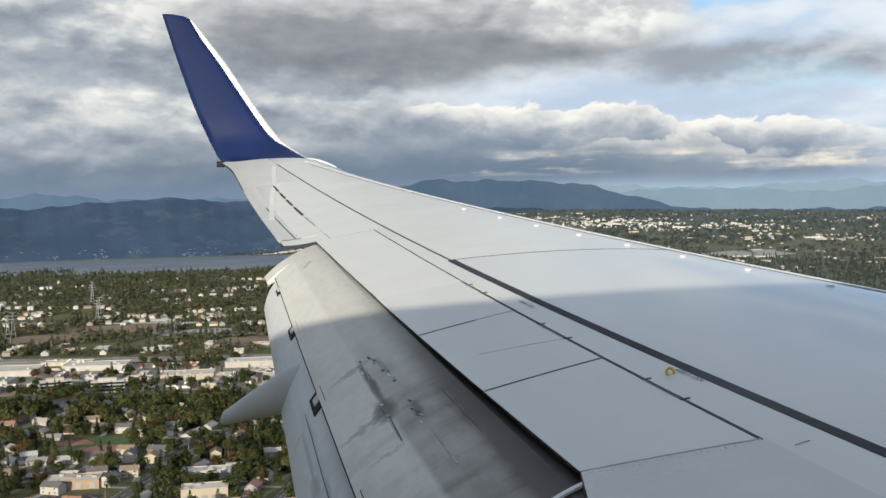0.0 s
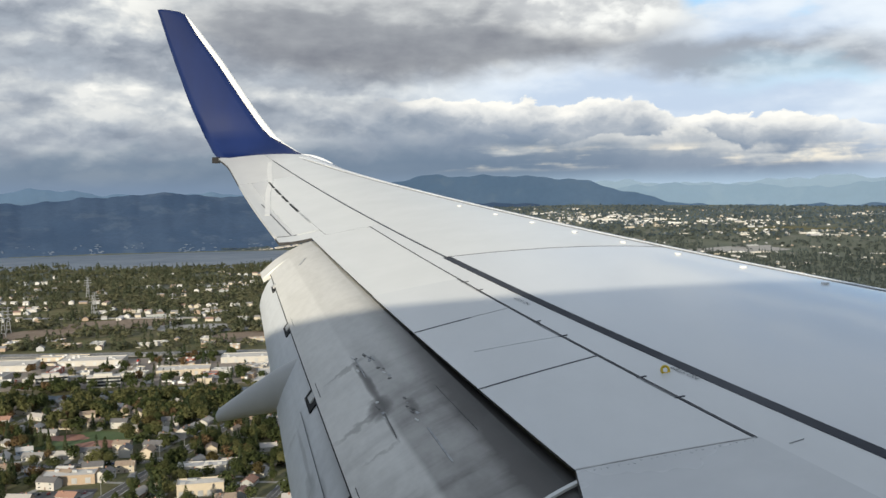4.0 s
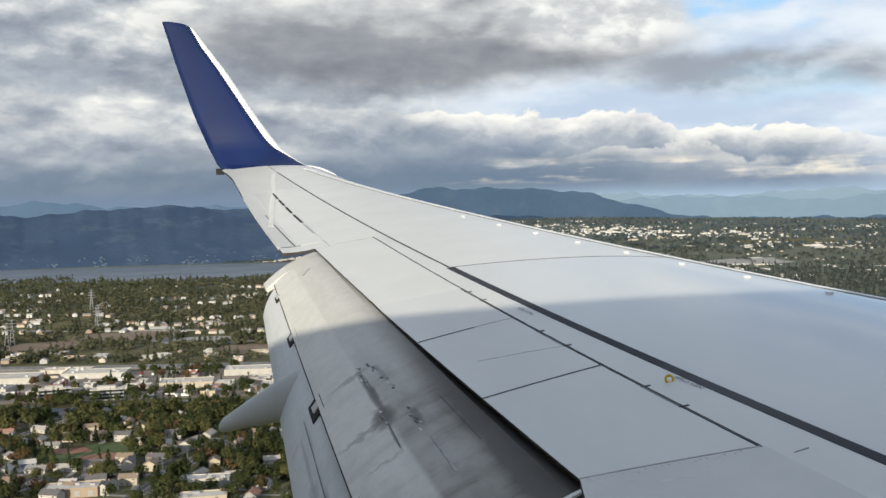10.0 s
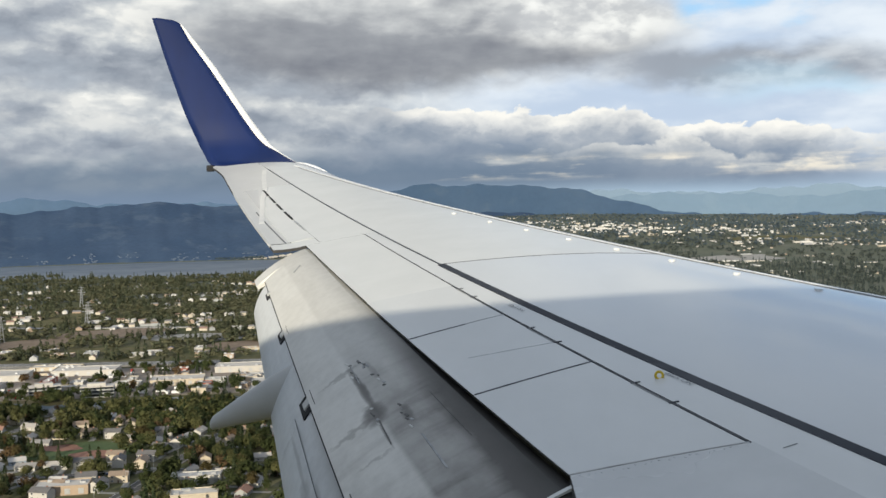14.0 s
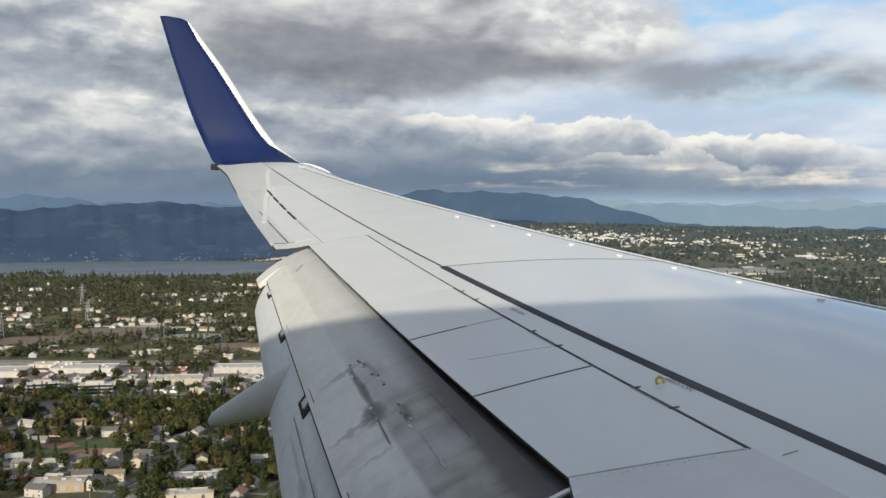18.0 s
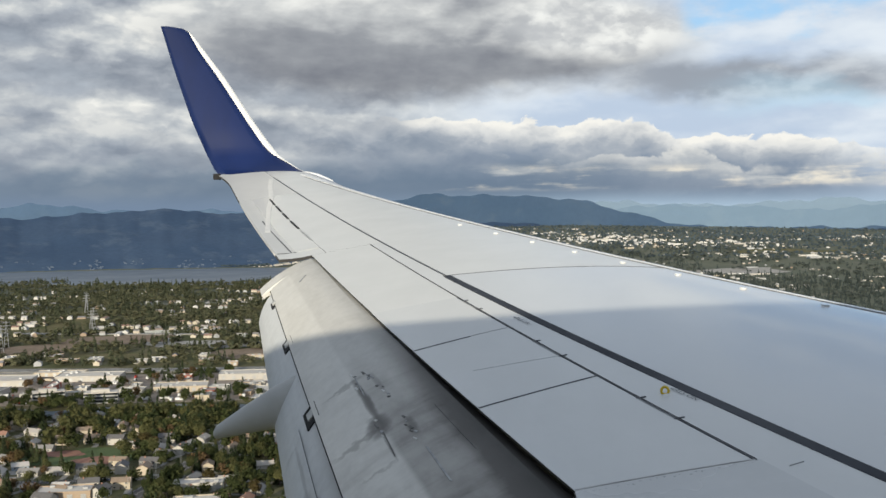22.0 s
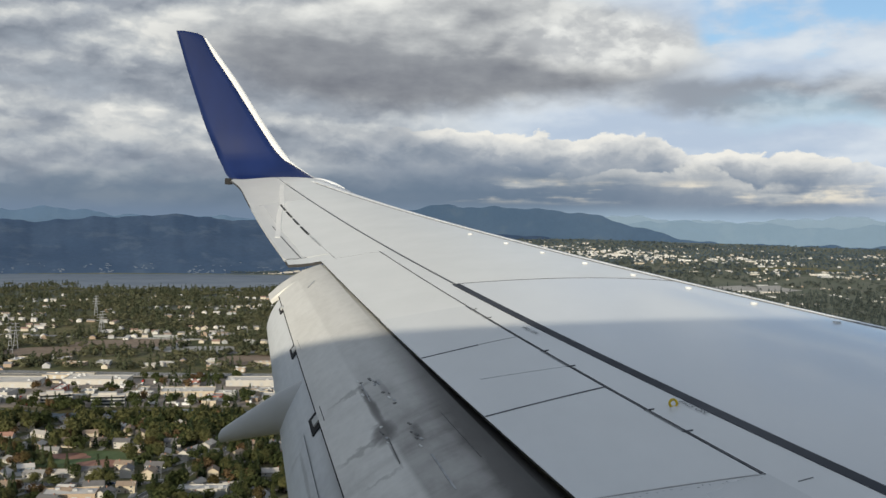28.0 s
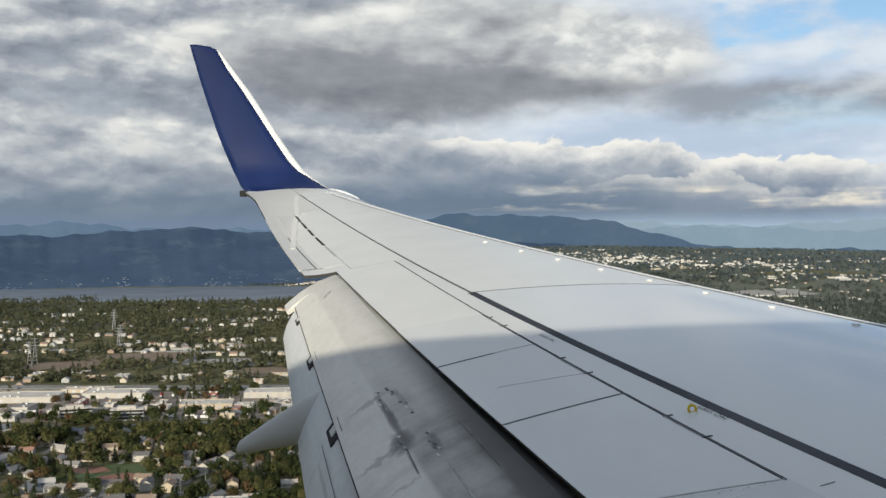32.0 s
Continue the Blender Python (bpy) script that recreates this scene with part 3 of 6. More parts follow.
    add("outer_hinge_seal", strip([(y, hinge_line(y) + 0.003) for y in span(9.36, 11.75, 12)], 0.005, 0.002), SEAL)
    for (ye, yh_), mat, cut in zip(JOINTS[:3], (FAINT, SEAL, SEAL), (0.0, 0.0, 0.42)):
        pts = []
        for s in span(cut, 1.0, 9):
            y = yh_ + (ye - yh_) * s
            pts.append((y, hinge_line(y) + (spoiler_edge(y) - hinge_line(y) - 0.004) * s))
        add("spoiler_joint", cross_strip(pts, 0.006 if mat is FAINT else 0.010, 0.003), mat)
    add("faint_joint", cross_strip([(8.375 - 0.04 * s, hinge_line(8.37) + 0.27 * s) for s in span(0, 1, 4)], 0.005, 0.002), FAINT)
    add("oil_streak", cross_strip([(7.63 + 0.03 * s, 2.70 + 0.50 * s) for s in span(0, 1, 9)], 0.007, 0.002), STREAK)
    # dirt specks and rivet heads along the fixed panel's joint
    rv = random.Random(9)
    for i in range(22):
        s = i / 21
        y = 5.835 + 0.04 * s + rv.uniform(-0.025, 0.0)
        b = 3.10 + 0.68 * s + rv.uniform(-0.01, 0.01)
        w = rv.uniform(0.0015, 0.0035)
        add("rivet", sheet([[skin(y - w, b - w, 0.003), skin(y - w, b + w, 0.003)], [skin(y + w, b - w, 0.003), skin(y + w, b + w, 0.003)]], (0, 0, -0.003)), STREAK)
    add("panel_tick", strip([(5.735, 3.02), (5.75, 2.95)], 0.006, 0.004), FAINT)
    add("dirty_joint_sealant", cross_strip([(5.852 + 0.050 * s, hinge_line(5.87) + 0.02 + (spoiler_edge(5.88) - hinge_line(5.87) - 0.03) * s) for s in span(0, 1, 9)], 0.011, 0.0022), DINGY, "brownish dirty sealant along the panel joint")
    # stencil and its yellow ring
    ring = bmesh.new()
    vs = []
    for i in range(20):
        a = 2 * math.pi * i / 20
        row = []
        for q in range(6):
            w = 2 * math.pi * q / 6
            r = 0.019 + 0.007 * math.cos(w)
            row.append(ring.verts.new(skin(6.765, 2.742) + Vector((r * math.cos(a), 0.006 * math.sin(w) + 0.25 * r * math.sin(a), 0.013 + r * math.sin(a)))))
        vs.append(row)
    for i in range(20):
        for q in range(6):
            ring.faces.new((vs[i][q], vs[i][(q + 1) % 6], vs[(i + 1) % 20][(q + 1) % 6], vs[(i + 1) % 20][q]))
    bmesh.ops.recalc_face_normals(ring, faces=ring.faces)
    add("yellow_ring", ring, YELLOW, "small upright yellow tie-down ring", smooth=True)
    for y, b, size in ((6.70, 2.690, 0.052), (8.46, 2.405, 0.050)):
        cu = bpy.data.curves.new("stencil", "FONT")
        cu.body, cu.size, cu.align_x, cu.align_y = "NO STEP", size, "CENTER", "CENTER"
        cu.materials.append(TEXT)
        tmp = bpy.data.objects.new("stencil_source", cu)
        scene.collection.objects.link(tmp)
        me = bpy.data.meshes.new_from_object(tmp.evaluated_get(bpy.context.evaluated_depsgraph_get()))
        bpy.data.objects.remove(tmp)
        ahead = (skin(y, b - 0.1) - skin(y, b + 0.1)).normalized()
        along = (skin(y + 0.1, band_line(y + 0.1)) - skin(y - 0.1, band_line(y - 0.1))).normalized()
        up = ahead.cross(along)
        if up.z < 0:
            up = -up
        top = up.cross(along)
        m = Matrix((along, top, up)).transposed().to_4x4()
        m.translation = skin(y, b, 0.005)
        me.transform(back @ m @ Matrix.Diagonal((1.15, 0.8, 1, 1)))
        ob = new("stencil", me)
        ob.parent = wing

    # flaps
    down, steep = radians(32.4), radians(62.9)

    def main_flap(y, s, extra=0.0):
        length = 0.532 + 0.0764 * (11.45 - y) + extra
        p = skin(y, spoiler_edge(y))
        drop = 0.018 + 0.0045 * (11.7 - y)
        d = -0.20 + (length + 0.20) * s
        if d < 0.0:
            return p + Vector((-d * 0.95, 0, -drop - 0.25 * abs(d) - 1.5 * d * d))
        t = d / length
        hump = 0.035 * 4 * t * (1 - t)
        sink = drop * (1 - t) ** 2
        return p + Vector((-math.cos(down) * d - math.sin(down) * hump, 0, -math.sin(down) * d + math.cos(down) * hump - sink))

    def flap_at(y, t):
        """A point of the flap's upper side, t from the shroud to the trailing edge, a little proud."""
        length = 0.532 + 0.0764 * (11.45 - y)
        return main_flap(y, (0.20 + t * length) / (0.20 + length)) + Vector((-0.002, 0, 0.003))

    def chord_share(y, s):
        length = 0.532 + 0.0764 * (11.45 - y)
        return (s * (length + 0.20) - 0.20) / length

    ys = span(5.72, 11.70, 40)
    cut = 11.47
    rows = [[main_flap(y, j / 19, 0.10 if y > cut else 0.0) for j in range(20)] for y in sorted(ys + [cut, cut + 0.005])]
    ylist = sorted(ys + [cut, cut + 0.005])
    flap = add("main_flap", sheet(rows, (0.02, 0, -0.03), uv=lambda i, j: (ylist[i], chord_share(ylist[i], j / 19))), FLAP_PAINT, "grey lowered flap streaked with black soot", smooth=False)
    for p in flap.data.polygons:
        p.use_smooth = len(p.vertices) == 4 and p.normal.z > 0.3

    def aft_flap(y, s):
        length = 0.36 + 0.0556 * (11.38 - y)
        p = main_flap(y, 1.0) + Vector((0.035, 0, 0.012))
        hump = 0.030 * 4 * s * (1 - s)
        d = -0.02 + length * s
        return p + Vector((-math.cos(steep) * d - math.sin(steep) * hump, 0, -math.sin(steep) * d + math.cos(steep) * hump))

    ys2 = span(5.72, 11.40, 32)
    rows = [[aft_flap(y, j / 9) for j in range(10)] for y in ys2]
    aft = add("aft_flap", sheet(rows, (0.035, 0, -0.012), uv=lambda i, j: (ys2[i], j / 9)), AFT_PAINT, "pale blue-grey aft flap turned steeply down", smooth=False)
    for p in aft.data.polygons:
        p.use_smooth = p.normal.z > 0.2
    add("flap_joint", sheet([[main_flap(y, 1.0, 0.0) + Vector((0, 0, 0.001)), main_flap(y, 1.0, 0.006) + Vector((0, 0, -0.004))] for y in span(5.72, 11.46, 20)]), BLACK)
    add("aft_flap_seam", sheet([[aft_flap(y, 0.40) + Vector((-0.003, 0, 0.003)), aft_flap(y, 0.41) + Vector((-0.003, 0, 0.003))] for y in span(5.72, 8.4, 12)]), SEAL)
    for y, w in ((11.05, 0.08), (9.85, 0.11), (8.33, 0.13), (6.75, 0.13)):
        slot = add("track_slot", sheet([[aft_flap(yy, s) + Vector((-0.008, 0, 0.006)) for s in (0.02, 0.13, 0.26)] for yy in (y - w, y, y + w)], (0.02, 0, -0.01)), BLACK, "black flap track slot")
        bm = sheet([[aft_flap(yy, s) + Vector((-0.016, 0, 0.010)) for s in (0.09, 0.19)] for yy in (y - w * 0.4, y + w * 0.4)], (0.015, 0, -0.008))
        add("track_roller", bm, FAIRING, parent=slot)
    # small fittings and scuffs on the flap
    rnd = random.Random(5)
    for y0, t0, y1, t1, count in ((8.34, 0.42, 8.20, 0.40, 7), (8.05, 0.38, 7.80, 0.365, 5), (7.42, 0.385, 7.12, 0.39, 7), (8.42, 0.52, 8.1, 0.54, 5), (7.6, 0.56, 7.35, 0.58, 5)):
        for i in range(count):
            s = i / (count - 1)
            y, t = y0 + (y1 - y0) * s + rnd.uniform(-0.02, 0.02), t0 + (t1 - t0) * s + rnd.uniform(-0.02, 0.02)
            w, h = rnd.uniform(0.008, 0.035), rnd.uniform(0.006, 0.022)
            add("flap_scuff", sheet([[flap_at(y - w, t), flap_at(y - w, t + h)], [flap_at(y + w, t + 0.01), flap_at(y + w, t + h + 0.006)]], (0, 0, -0.004)), rnd.choice((GRIME, FAINT, TIP_GREY, GRIME)))
    for y0, t0, y1, t1, w, mat in ((8.36, 0.525, 8.0, 0.54, 0.006, FAINT), (7.40, 0.565, 7.05, 0.585, 0.005, GRIME), (6.95, 0.385, 6.50, 0.395, 0.011, FAINT), (7.4, 0.16, 6.7, 0.165, 0.003, GRIME), (11.16, 0.30, 11.05, 0.46, 0.018, FAINT)):
        pts = [(y0 + (y1 - y0) * i / 12, t0 + (t1 - t0) * i / 12) for i in range(13)]
        add("flap_seam", sheet([[flap_at(y, t), flap_at(y + (0.02 if mat is FAINT else 0.0), t + w)] for y, t in pts], (0, 0, -0.004)), mat)
    # rubbed seal at the flap's inboard end
    bm = sheet([[main_flap(5.84 - 0.10 * (i / 11) ** 2, 0.10 + 0.45 * i / 11) + Vector((0, 0, 0.006 + 0.02 * (1 - i / 11))), main_flap(5.865 - 0.10 * (i / 11) ** 2, 0.10 + 0.45 * i / 11) + Vector((0, 0, 0.006 + 0.02 * (1 - i / 11)))] for i in range(12)], (0, 0, -0.012))
    add("end_seal", bm, PAINT_PALE, "pale rubbed end seal")
    # flap track fairing: a tapering canoe under the flap
    rows = []
    for x, z, hh, ww in ((-7.5, 0.34, 0.10, 0.12), (-7.9, 0.30, 0.22, 0.17), (-8.3, 0.40, 0.24, 0.13), (-8.60, 0.325, 0.160, 0.09), (-8.80, 0.245, 0.110, 0.07), (-8.95, 0.180, 0.072, 0.05), (-9.03, 0.145, 0.050, 0.045), (-9.05, 0.135, 0.020, 0.018)):
        rows.append([Vector((x, 9.2 + ww * math.sin(a), z + hh * math.cos(a))) for a in [2 * math.pi * i / 18 for i in range(18)]])
    add("flap_track_fairing", sheet(rows, closed=True), FAIRING, "grey canoe-shaped flap track fairing", smooth=True)

    # winglet: stations of height, leading and trailing edge
    def lookup(h, table):
        for (a, va), (b, vb) in zip(table, table[1:]):
            if h <= b:
                return va + (vb - va) * (h - a) / (b - a)
        return table[-1][1]

    LEAD = ((0.0, -8.96), (0.081, -9.24), (0.318, -9.60), (0.55, -9.79), (0.868, -10.02), (1.563, -10.48), (2.27, -11.02), (2.36, -11.12), (2.41, -11.42))
    TRAIL = ((0.0, -10.464), (0.118, -10.59), (0.373, -10.745), (0.908, -10.99), (1.722, -11.29), (2.41, -11.52))
    NOSE = ((0.0, 0.0), (0.09, 0.02), (0.25, 0.05), (0.36, 0.13), (0.45, 0.165), (0.87, 0.145), (1.56, 0.145), (2.0, 0.12), (2.27, 0.05), (2.33, 0.0), (2.41, 0.0))
    ZT = 2.374

    def yh(h):
        return 17.0 + 0.55 * math.sqrt(max(1 - (1 - h / 0.6) ** 2, 0)) if h < 0.6 else 17.55 + 0.22 * (h - 0.6)

    hs = [0, 0.004, 0.015, 0.035, 0.07, 0.12, 0.18, 0.26, 0.36, 0.48, 0.6, 0.8, 1.0, 1.2, 1.4, 1.6, 1.8, 2.0, 2.15, 2.26, 2.32, 2.37, 2.405]
    blade, nose = [], []
    for h in hs:
        lead, trail, w = lookup(h, LEAD), lookup(h, TRAIL), 0.70 * lookup(h, NOSE)
        c = lead - trail
        t = 0.045 * c + 0.004
        zz = ZT + h
        pts_in, pts_out = [], []
        start = lead - w
        for j in range(9):
            s = j / 8
            x = start + (trail - start) * s
            u = (lead - x) / c
            bulge = 2.4 * math.sqrt(max(u, 0.0)) * (1 - u) * t
            pts_in.append(Vector((x, yh(h) - bulge, zz)))
            pts_out.append(Vector((x, yh(h) + bulge * 0.5 + 0.006, zz)))
        blade.append(pts_in + list(reversed(pts_out)))
        ring_in, ring_out = [], []
        for j in range(5):
            x = lead - (w + 0.001) * (1 - j / 4)
            u = (lead - x) / c
            bulge = 2.4 * math.sqrt(max(u, 0.0)) * (1 - u) * t
            ring_in.append(Vector((x, yh(h) - bulge - 0.002, zz)))
            ring_out.append(Vector((x, yh(h) + bulge * 0.5 + 0.008, zz)))
        nose.append(ring_in + list(reversed(ring_out)))
    winglet = add("winglet", sheet(blade, closed=True), NAVY, "tall navy blue blended winglet", smooth=True)
    add("leading_edge_strip", sheet(nose, closed=True), WHITE, "bright white leading edge strip", parent=winglet, smooth=True)
    # tip lens at the leading edge and the small dark lamp box at the trailing edge
    rows = []
    for i in range(9):
        s = i / 8
        c = skin(16.62 + 0.58 * s, 0.05 + 0.17 * s, -0.010)
        r = 0.024 * math.sin(math.pi * min(0.12 + 0.8 * s, 0.97)) + 0.006
        rows.append([c + Vector((r * 1.8 * math.cos(a), 0, r * math.sin(a))) for a in [2 * math.pi * j / 10 for j in range(10)]])
    add("tip_light_lens", sheet(rows, closed=True), LENS, "clear wing tip light cover", smooth=True)
    bm = box(bmesh.new(), (-10.49, 17.04, 2.365), (0.10, 0.10, 0.09))
    bmesh.ops.bevel(bm, geom=bm.edges[:], offset=0.012, segments=2)
    add("aft_lamp_box", bm, BLACK, "small dark lamp box")


build_wing()


def build_fuselage():
    """The hull behind the window: it carries the wing and throws its shade on it."""
    hull = empty("fuselage", (-4, 0, 1.37), kind="structure", label="white airliner fuselage with a row of cabin windows", category="fuselage")
    zc, r_out, r_in = 1.37, 1.88, 1.76
    xs, holes = [-17.5], []
    x = -7.56 - 0.508 * 18
    for i in range(36):
        xs += [x - 0.165, x + 0.165]
        holes.append(len(xs) - 2)
        x += 0.508
    xs.append(9.0)
    marks = [math.asin(v / r_out) for v in (0.14, 0.56)]
    angles = sorted(marks + [marks[0] + (marks[1] - marks[0]) * 0.5] + [marks[1] + (math.pi - marks[0] - marks[1] - (marks[1] - marks[0])) * i / 20 for i in range(1, 20)] + [math.pi - marks[1] + (marks[0] + math.pi + marks[1]) * i / 26 for i in range(26)])
    bm = bmesh.new()
    outer = [[bm.verts.new((x + 4, r_out * math.cos(a), r_out * math.sin(a))) for a in angles] for x in xs]
    inner = [[bm.verts.new((x + 4, r_in * math.cos(a), r_in * math.sin(a))) for a in angles] for x in xs]
    n = len(angles)
    low = angles.index(marks[0])
    for i in range(len(xs) - 1):
        for j in range(n):
            jj = (j + 1) % n
            if i in holes and j in (low, low + 1):
                continue
            bm.faces.new((outer[i][j], outer[i + 1][j], outer[i + 1][jj], outer[i][jj]))
            bm.faces.new((inner[i][j], inner[i][jj], inner[i + 1][jj], inner[i + 1][j])).material_index = 1
        if i in holes:
            loop = [(i, low), (i + 1, low), (i + 1, low + 1), (i + 1, low + 2), (i, low + 2), (i, low + 1)]
            for (a, b), (c, d) in zip(loop, loop[1:] + loop[:1]):
                bm.faces.new((outer[a][b], outer[c][d], inner[c][d], inner[a][b])).material_index = 1
    bm.faces.new(outer[0])
    bm.faces.new(list(reversed(outer[-1])))
    part("hull_shell", bm, [WHITE, LINING], hull, "white painted hull skin")


build_fuselage()

# ---- the landscape ----
BASE = -190.0
CX, CY = -7.56, 1.62


def smooth(x, a, b):
    t = min(max((x - a) / (b - a), 0.0), 1.0)
    return t * t * (3 - 2 * t)


def lake_share(x, y):
    """1 inside the lake, 0 on land."""
    edge = 60 * math.sin(x * 0.004) + 35 * math.sin(x * 0.011 + 1)
    inside = smooth(y, 3130 + edge, 3170 + edge) * (1 - smooth(y, 4020 + edge * 0.3, 4060 + edge * 0.3))
    return inside * (1 - smooth(x, -430, -330))


def ground(x, y):
    d, az = math.hypot(x - CX, y - CY), math.degrees(math.atan2(x - CX, y - CY))
    front = smooth(80 - abs(az), 0, 30)
    right = smooth(az, -10, 4)
    n = noise.noise((x / 420, y / 420, 0)) * 7 * smooth(d, 1300, 2200) + noise.noise((x / 1400, y / 1400, 5)) * 18 * smooth(d, 2200, 3600)
    rise_left = 30 * smooth(d, 4080, 4400)
    rise_right = 120 * smooth(d, 2300, 4500) + 22 * smooth(d, 4100, 4800)
    slope = 5 * smooth(d, 1350, 2300) * (1 - smooth(d, 2300, 2700)) * (1 - right)
    z = BASE + front * (rise_left * (1 - right) + rise_right * right + slope + n) + (1 - front) * 90 * smooth(d, 2500, 4800)
    w = lake_share(x, y)
    return z * (1 - w) + (BASE - 4) * w


def land_material(name, colours, scales, mottle=0.5):
    mat = bpy.data.materials.new(name)
    mat.use_nodes = True
    k = Nodes(mat.node_tree)
    at = k.add("ShaderNodeTexCoord").outputs["Object"]
    a = k.noise(at, scales[0], 6, 0.6)
    b = k.noise(at, scales[1], 5, 0.6)
    c = k.noise(at, scales[2], 5, 0.65)
    col = k.mix(k.step(a, 0.40, 0.60), colours[0], colours[1])
    col = k.mix(k.step(b, 0.52, 0.66), col, colours[2])
    col = k.mix(k.step(c, 0.3, 0.75, 0.0, mottle), col, tuple(v * 0.4 for v in colours[0]))
    out = k.add("ShaderNodeOutputMaterial")
    surf = k.add("ShaderNodeBsdfPrincipled")
    k.put(surf.inputs["Base Color"], col)
    surf.inputs["Roughness"].default_value = 0.95
    surf.inputs["Specular IOR Level"].default_value = 0.1
    k.put(out.inputs[0], surf.outputs[0])
    return mat


GRASS = land_material("rough_grass_and_scrub", ((0.110, 0.116, 0.056), (0.140, 0.130, 0.074), (0.19, 0.17, 0.115)), (0.012, 0.03, 0.25))
# Paler, greyer land for the distance; haze is put into its colour.
HAZED_LAND = land_material("hazed_wooded_land", ((0.118, 0.132, 0.104), (0.138, 0.148, 0.114), (0.165, 0.166, 0.136)), (0.006, 0.015, 0.06), 0.25)
GRASS_PALE = land_material("dry_pale_grass", ((0.16, 0.145, 0.075), (0.12, 0.12, 0.055), (0.20, 0.17, 0.11)), (0.03, 0.07, 0.3))
ASPHALT = material("asphalt", (0.075, 0.073, 0.072), 0.85, spread=0.15, grain=0.4, stain_scale=0.05)
CONCRETE = material("pale_concrete", (0.30, 0.29, 0.27), 0.85, spread=0.12, grain=0.5, stain_scale=0.06)
FREEWAY = material("weathered_freeway_concrete", (0.19, 0.185, 0.175), 0.85, spread=0.15, grain=0.3, stain_scale=0.04)
DIRT = material("bare_brown_earth", (0.20, 0.145, 0.10), 0.95, spread=0.2, grain=0.2, stain_scale=0.03)
DIRT_RED = material("red_infield_clay", (0.27, 0.135, 0.095), 0.95, spread=0.12, grain=0.3, stain_scale=0.05)
FIELD = material("mown_playing_field", (0.065, 0.10, 0.03), 0.95, spread=0.12, grain=0.3, stain_scale=0.04)
LINE = material("white_road_paint", (0.7, 0.7, 0.68), 0.7)
WATER = material("lake_water", (0.10, 0.13, 0.17), 0.40, spread=0.1, grain=0.02, stain_scale=0.004)
# Aerial haze is put into these blue and paling hill, house and range colours.
HILL = land_material("haze_blue_forest_hill", ((0.044, 0.076, 0.136), (0.052, 0.085, 0.146), (0.068, 0.102, 0.160)), (0.0035, 0.008, 0.05), 0.22)
HILL_HOUSE = material("haze_blue_house_wall", (0.100, 0.132, 0.188), 0.8, spread=0.2)
RIDGE = land_material("haze_blue_mountain_ridge", ((0.050, 0.087, 0.150), (0.056, 0.094, 0.158), (0.066, 0.104, 0.165)), (0.003, 0.010, 0.04), 0.15)
RANGE = land_material("slate_haze_range", ((0.088, 0.146, 0.240), (0.092, 0.151, 0.244), (0.098, 0.158, 0.248)), (0.003, 0.008, 0.03), 0.10)
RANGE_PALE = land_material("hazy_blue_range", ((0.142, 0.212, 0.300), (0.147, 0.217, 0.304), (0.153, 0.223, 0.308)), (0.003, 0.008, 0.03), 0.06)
RANGE_FAR = land_material("haze_faded_range", ((0.172, 0.246, 0.338), (0.176, 0.250, 0.341), (0.180, 0.254, 0.344)), (0.003, 0.008, 0.03), 0.05)


def leaf_material(name, a, b):
    mat = bpy.data.materials.new(name)
    mat.use_nodes = True
    k = Nodes(mat.node_tree)
    geo = k.add("ShaderNodeNewGeometry")
    who = k.add("ShaderNodeObjectInfo")
    where = k.noise(geo.outputs["Position"], 0.045, 3, 0.6)
    col = k.mix(geo.outputs["Random Per Island"], tuple(v * 0.65 for v in a), a)
    stand = k.noise(geo.outputs["Position"], 0.006, 4, 0.6)
    col = k.mix(k.step(stand, 0.40, 0.62), tuple(v * 0.6 for v in a), col)
    col = k.mix(k.step(k.math("ADD", where, k.math("MULTIPLY", k.math("SUBTRACT", who.outputs["Random"], 0.5), 0.5)), 0.42, 0.68), col, b)
    out = k.add("ShaderNodeOutputMaterial")
    surf = k.add("ShaderNodeBsdfDiffuse")
    k.put(surf.inputs["Color"], col)
    glow = k.add("ShaderNodeBsdfTranslucent")
    k.put(glow.inputs["Color"], col)
    both = k.add("ShaderNodeMixShader")
    both.inputs[0].default_value = 0.30
    k.put(both.inputs[1], surf.outputs[0])
    k.put(both.inputs[2], glow.outputs[0])
    k.put(out.inputs[0], both.outputs[0])
    return mat


LEAF = leaf_material("broadleaf_foliage", (0.088, 0.108, 0.046), (0.126, 0.126, 0.055))
LEAF_WARM = leaf_material("autumn_foliage", (0.14, 0.115, 0.052), (0.14, 0.095, 0.052))
NEEDLE = leaf_material("conifer_foliage", (0.068, 0.090, 0.048), (0.090, 0.110, 0.056))
# Paler, bluer foliage copies for mid and far woods: distance haze in the colour.
LEAF_FAR = leaf_material("hazed_broadleaf_foliage", (0.126, 0.152, 0.140), (0.150, 0.170, 0.152))
LEAF_MID = leaf_material("hazed_hillside_broadleaf", (0.124, 0.134, 0.080), (0.152, 0.152, 0.092))
NEEDLE_MID = leaf_material("hazed_hillside_conifer", (0.098, 0.114, 0.072), (0.115, 0.128, 0.080))
NEEDLE_FAR = leaf_material("hazed_conifer_foliage", (0.108, 0.136, 0.130), (0.128, 0.152, 0.140))
HAZED_WOOD = leaf_material("hazed_horizon_foliage", (0.140, 0.185, 0.212), (0.152, 0.194, 0.216))
BARK = material("bark", (0.09, 0.07, 0.055), 0.9, spread=0.3, grain=6)


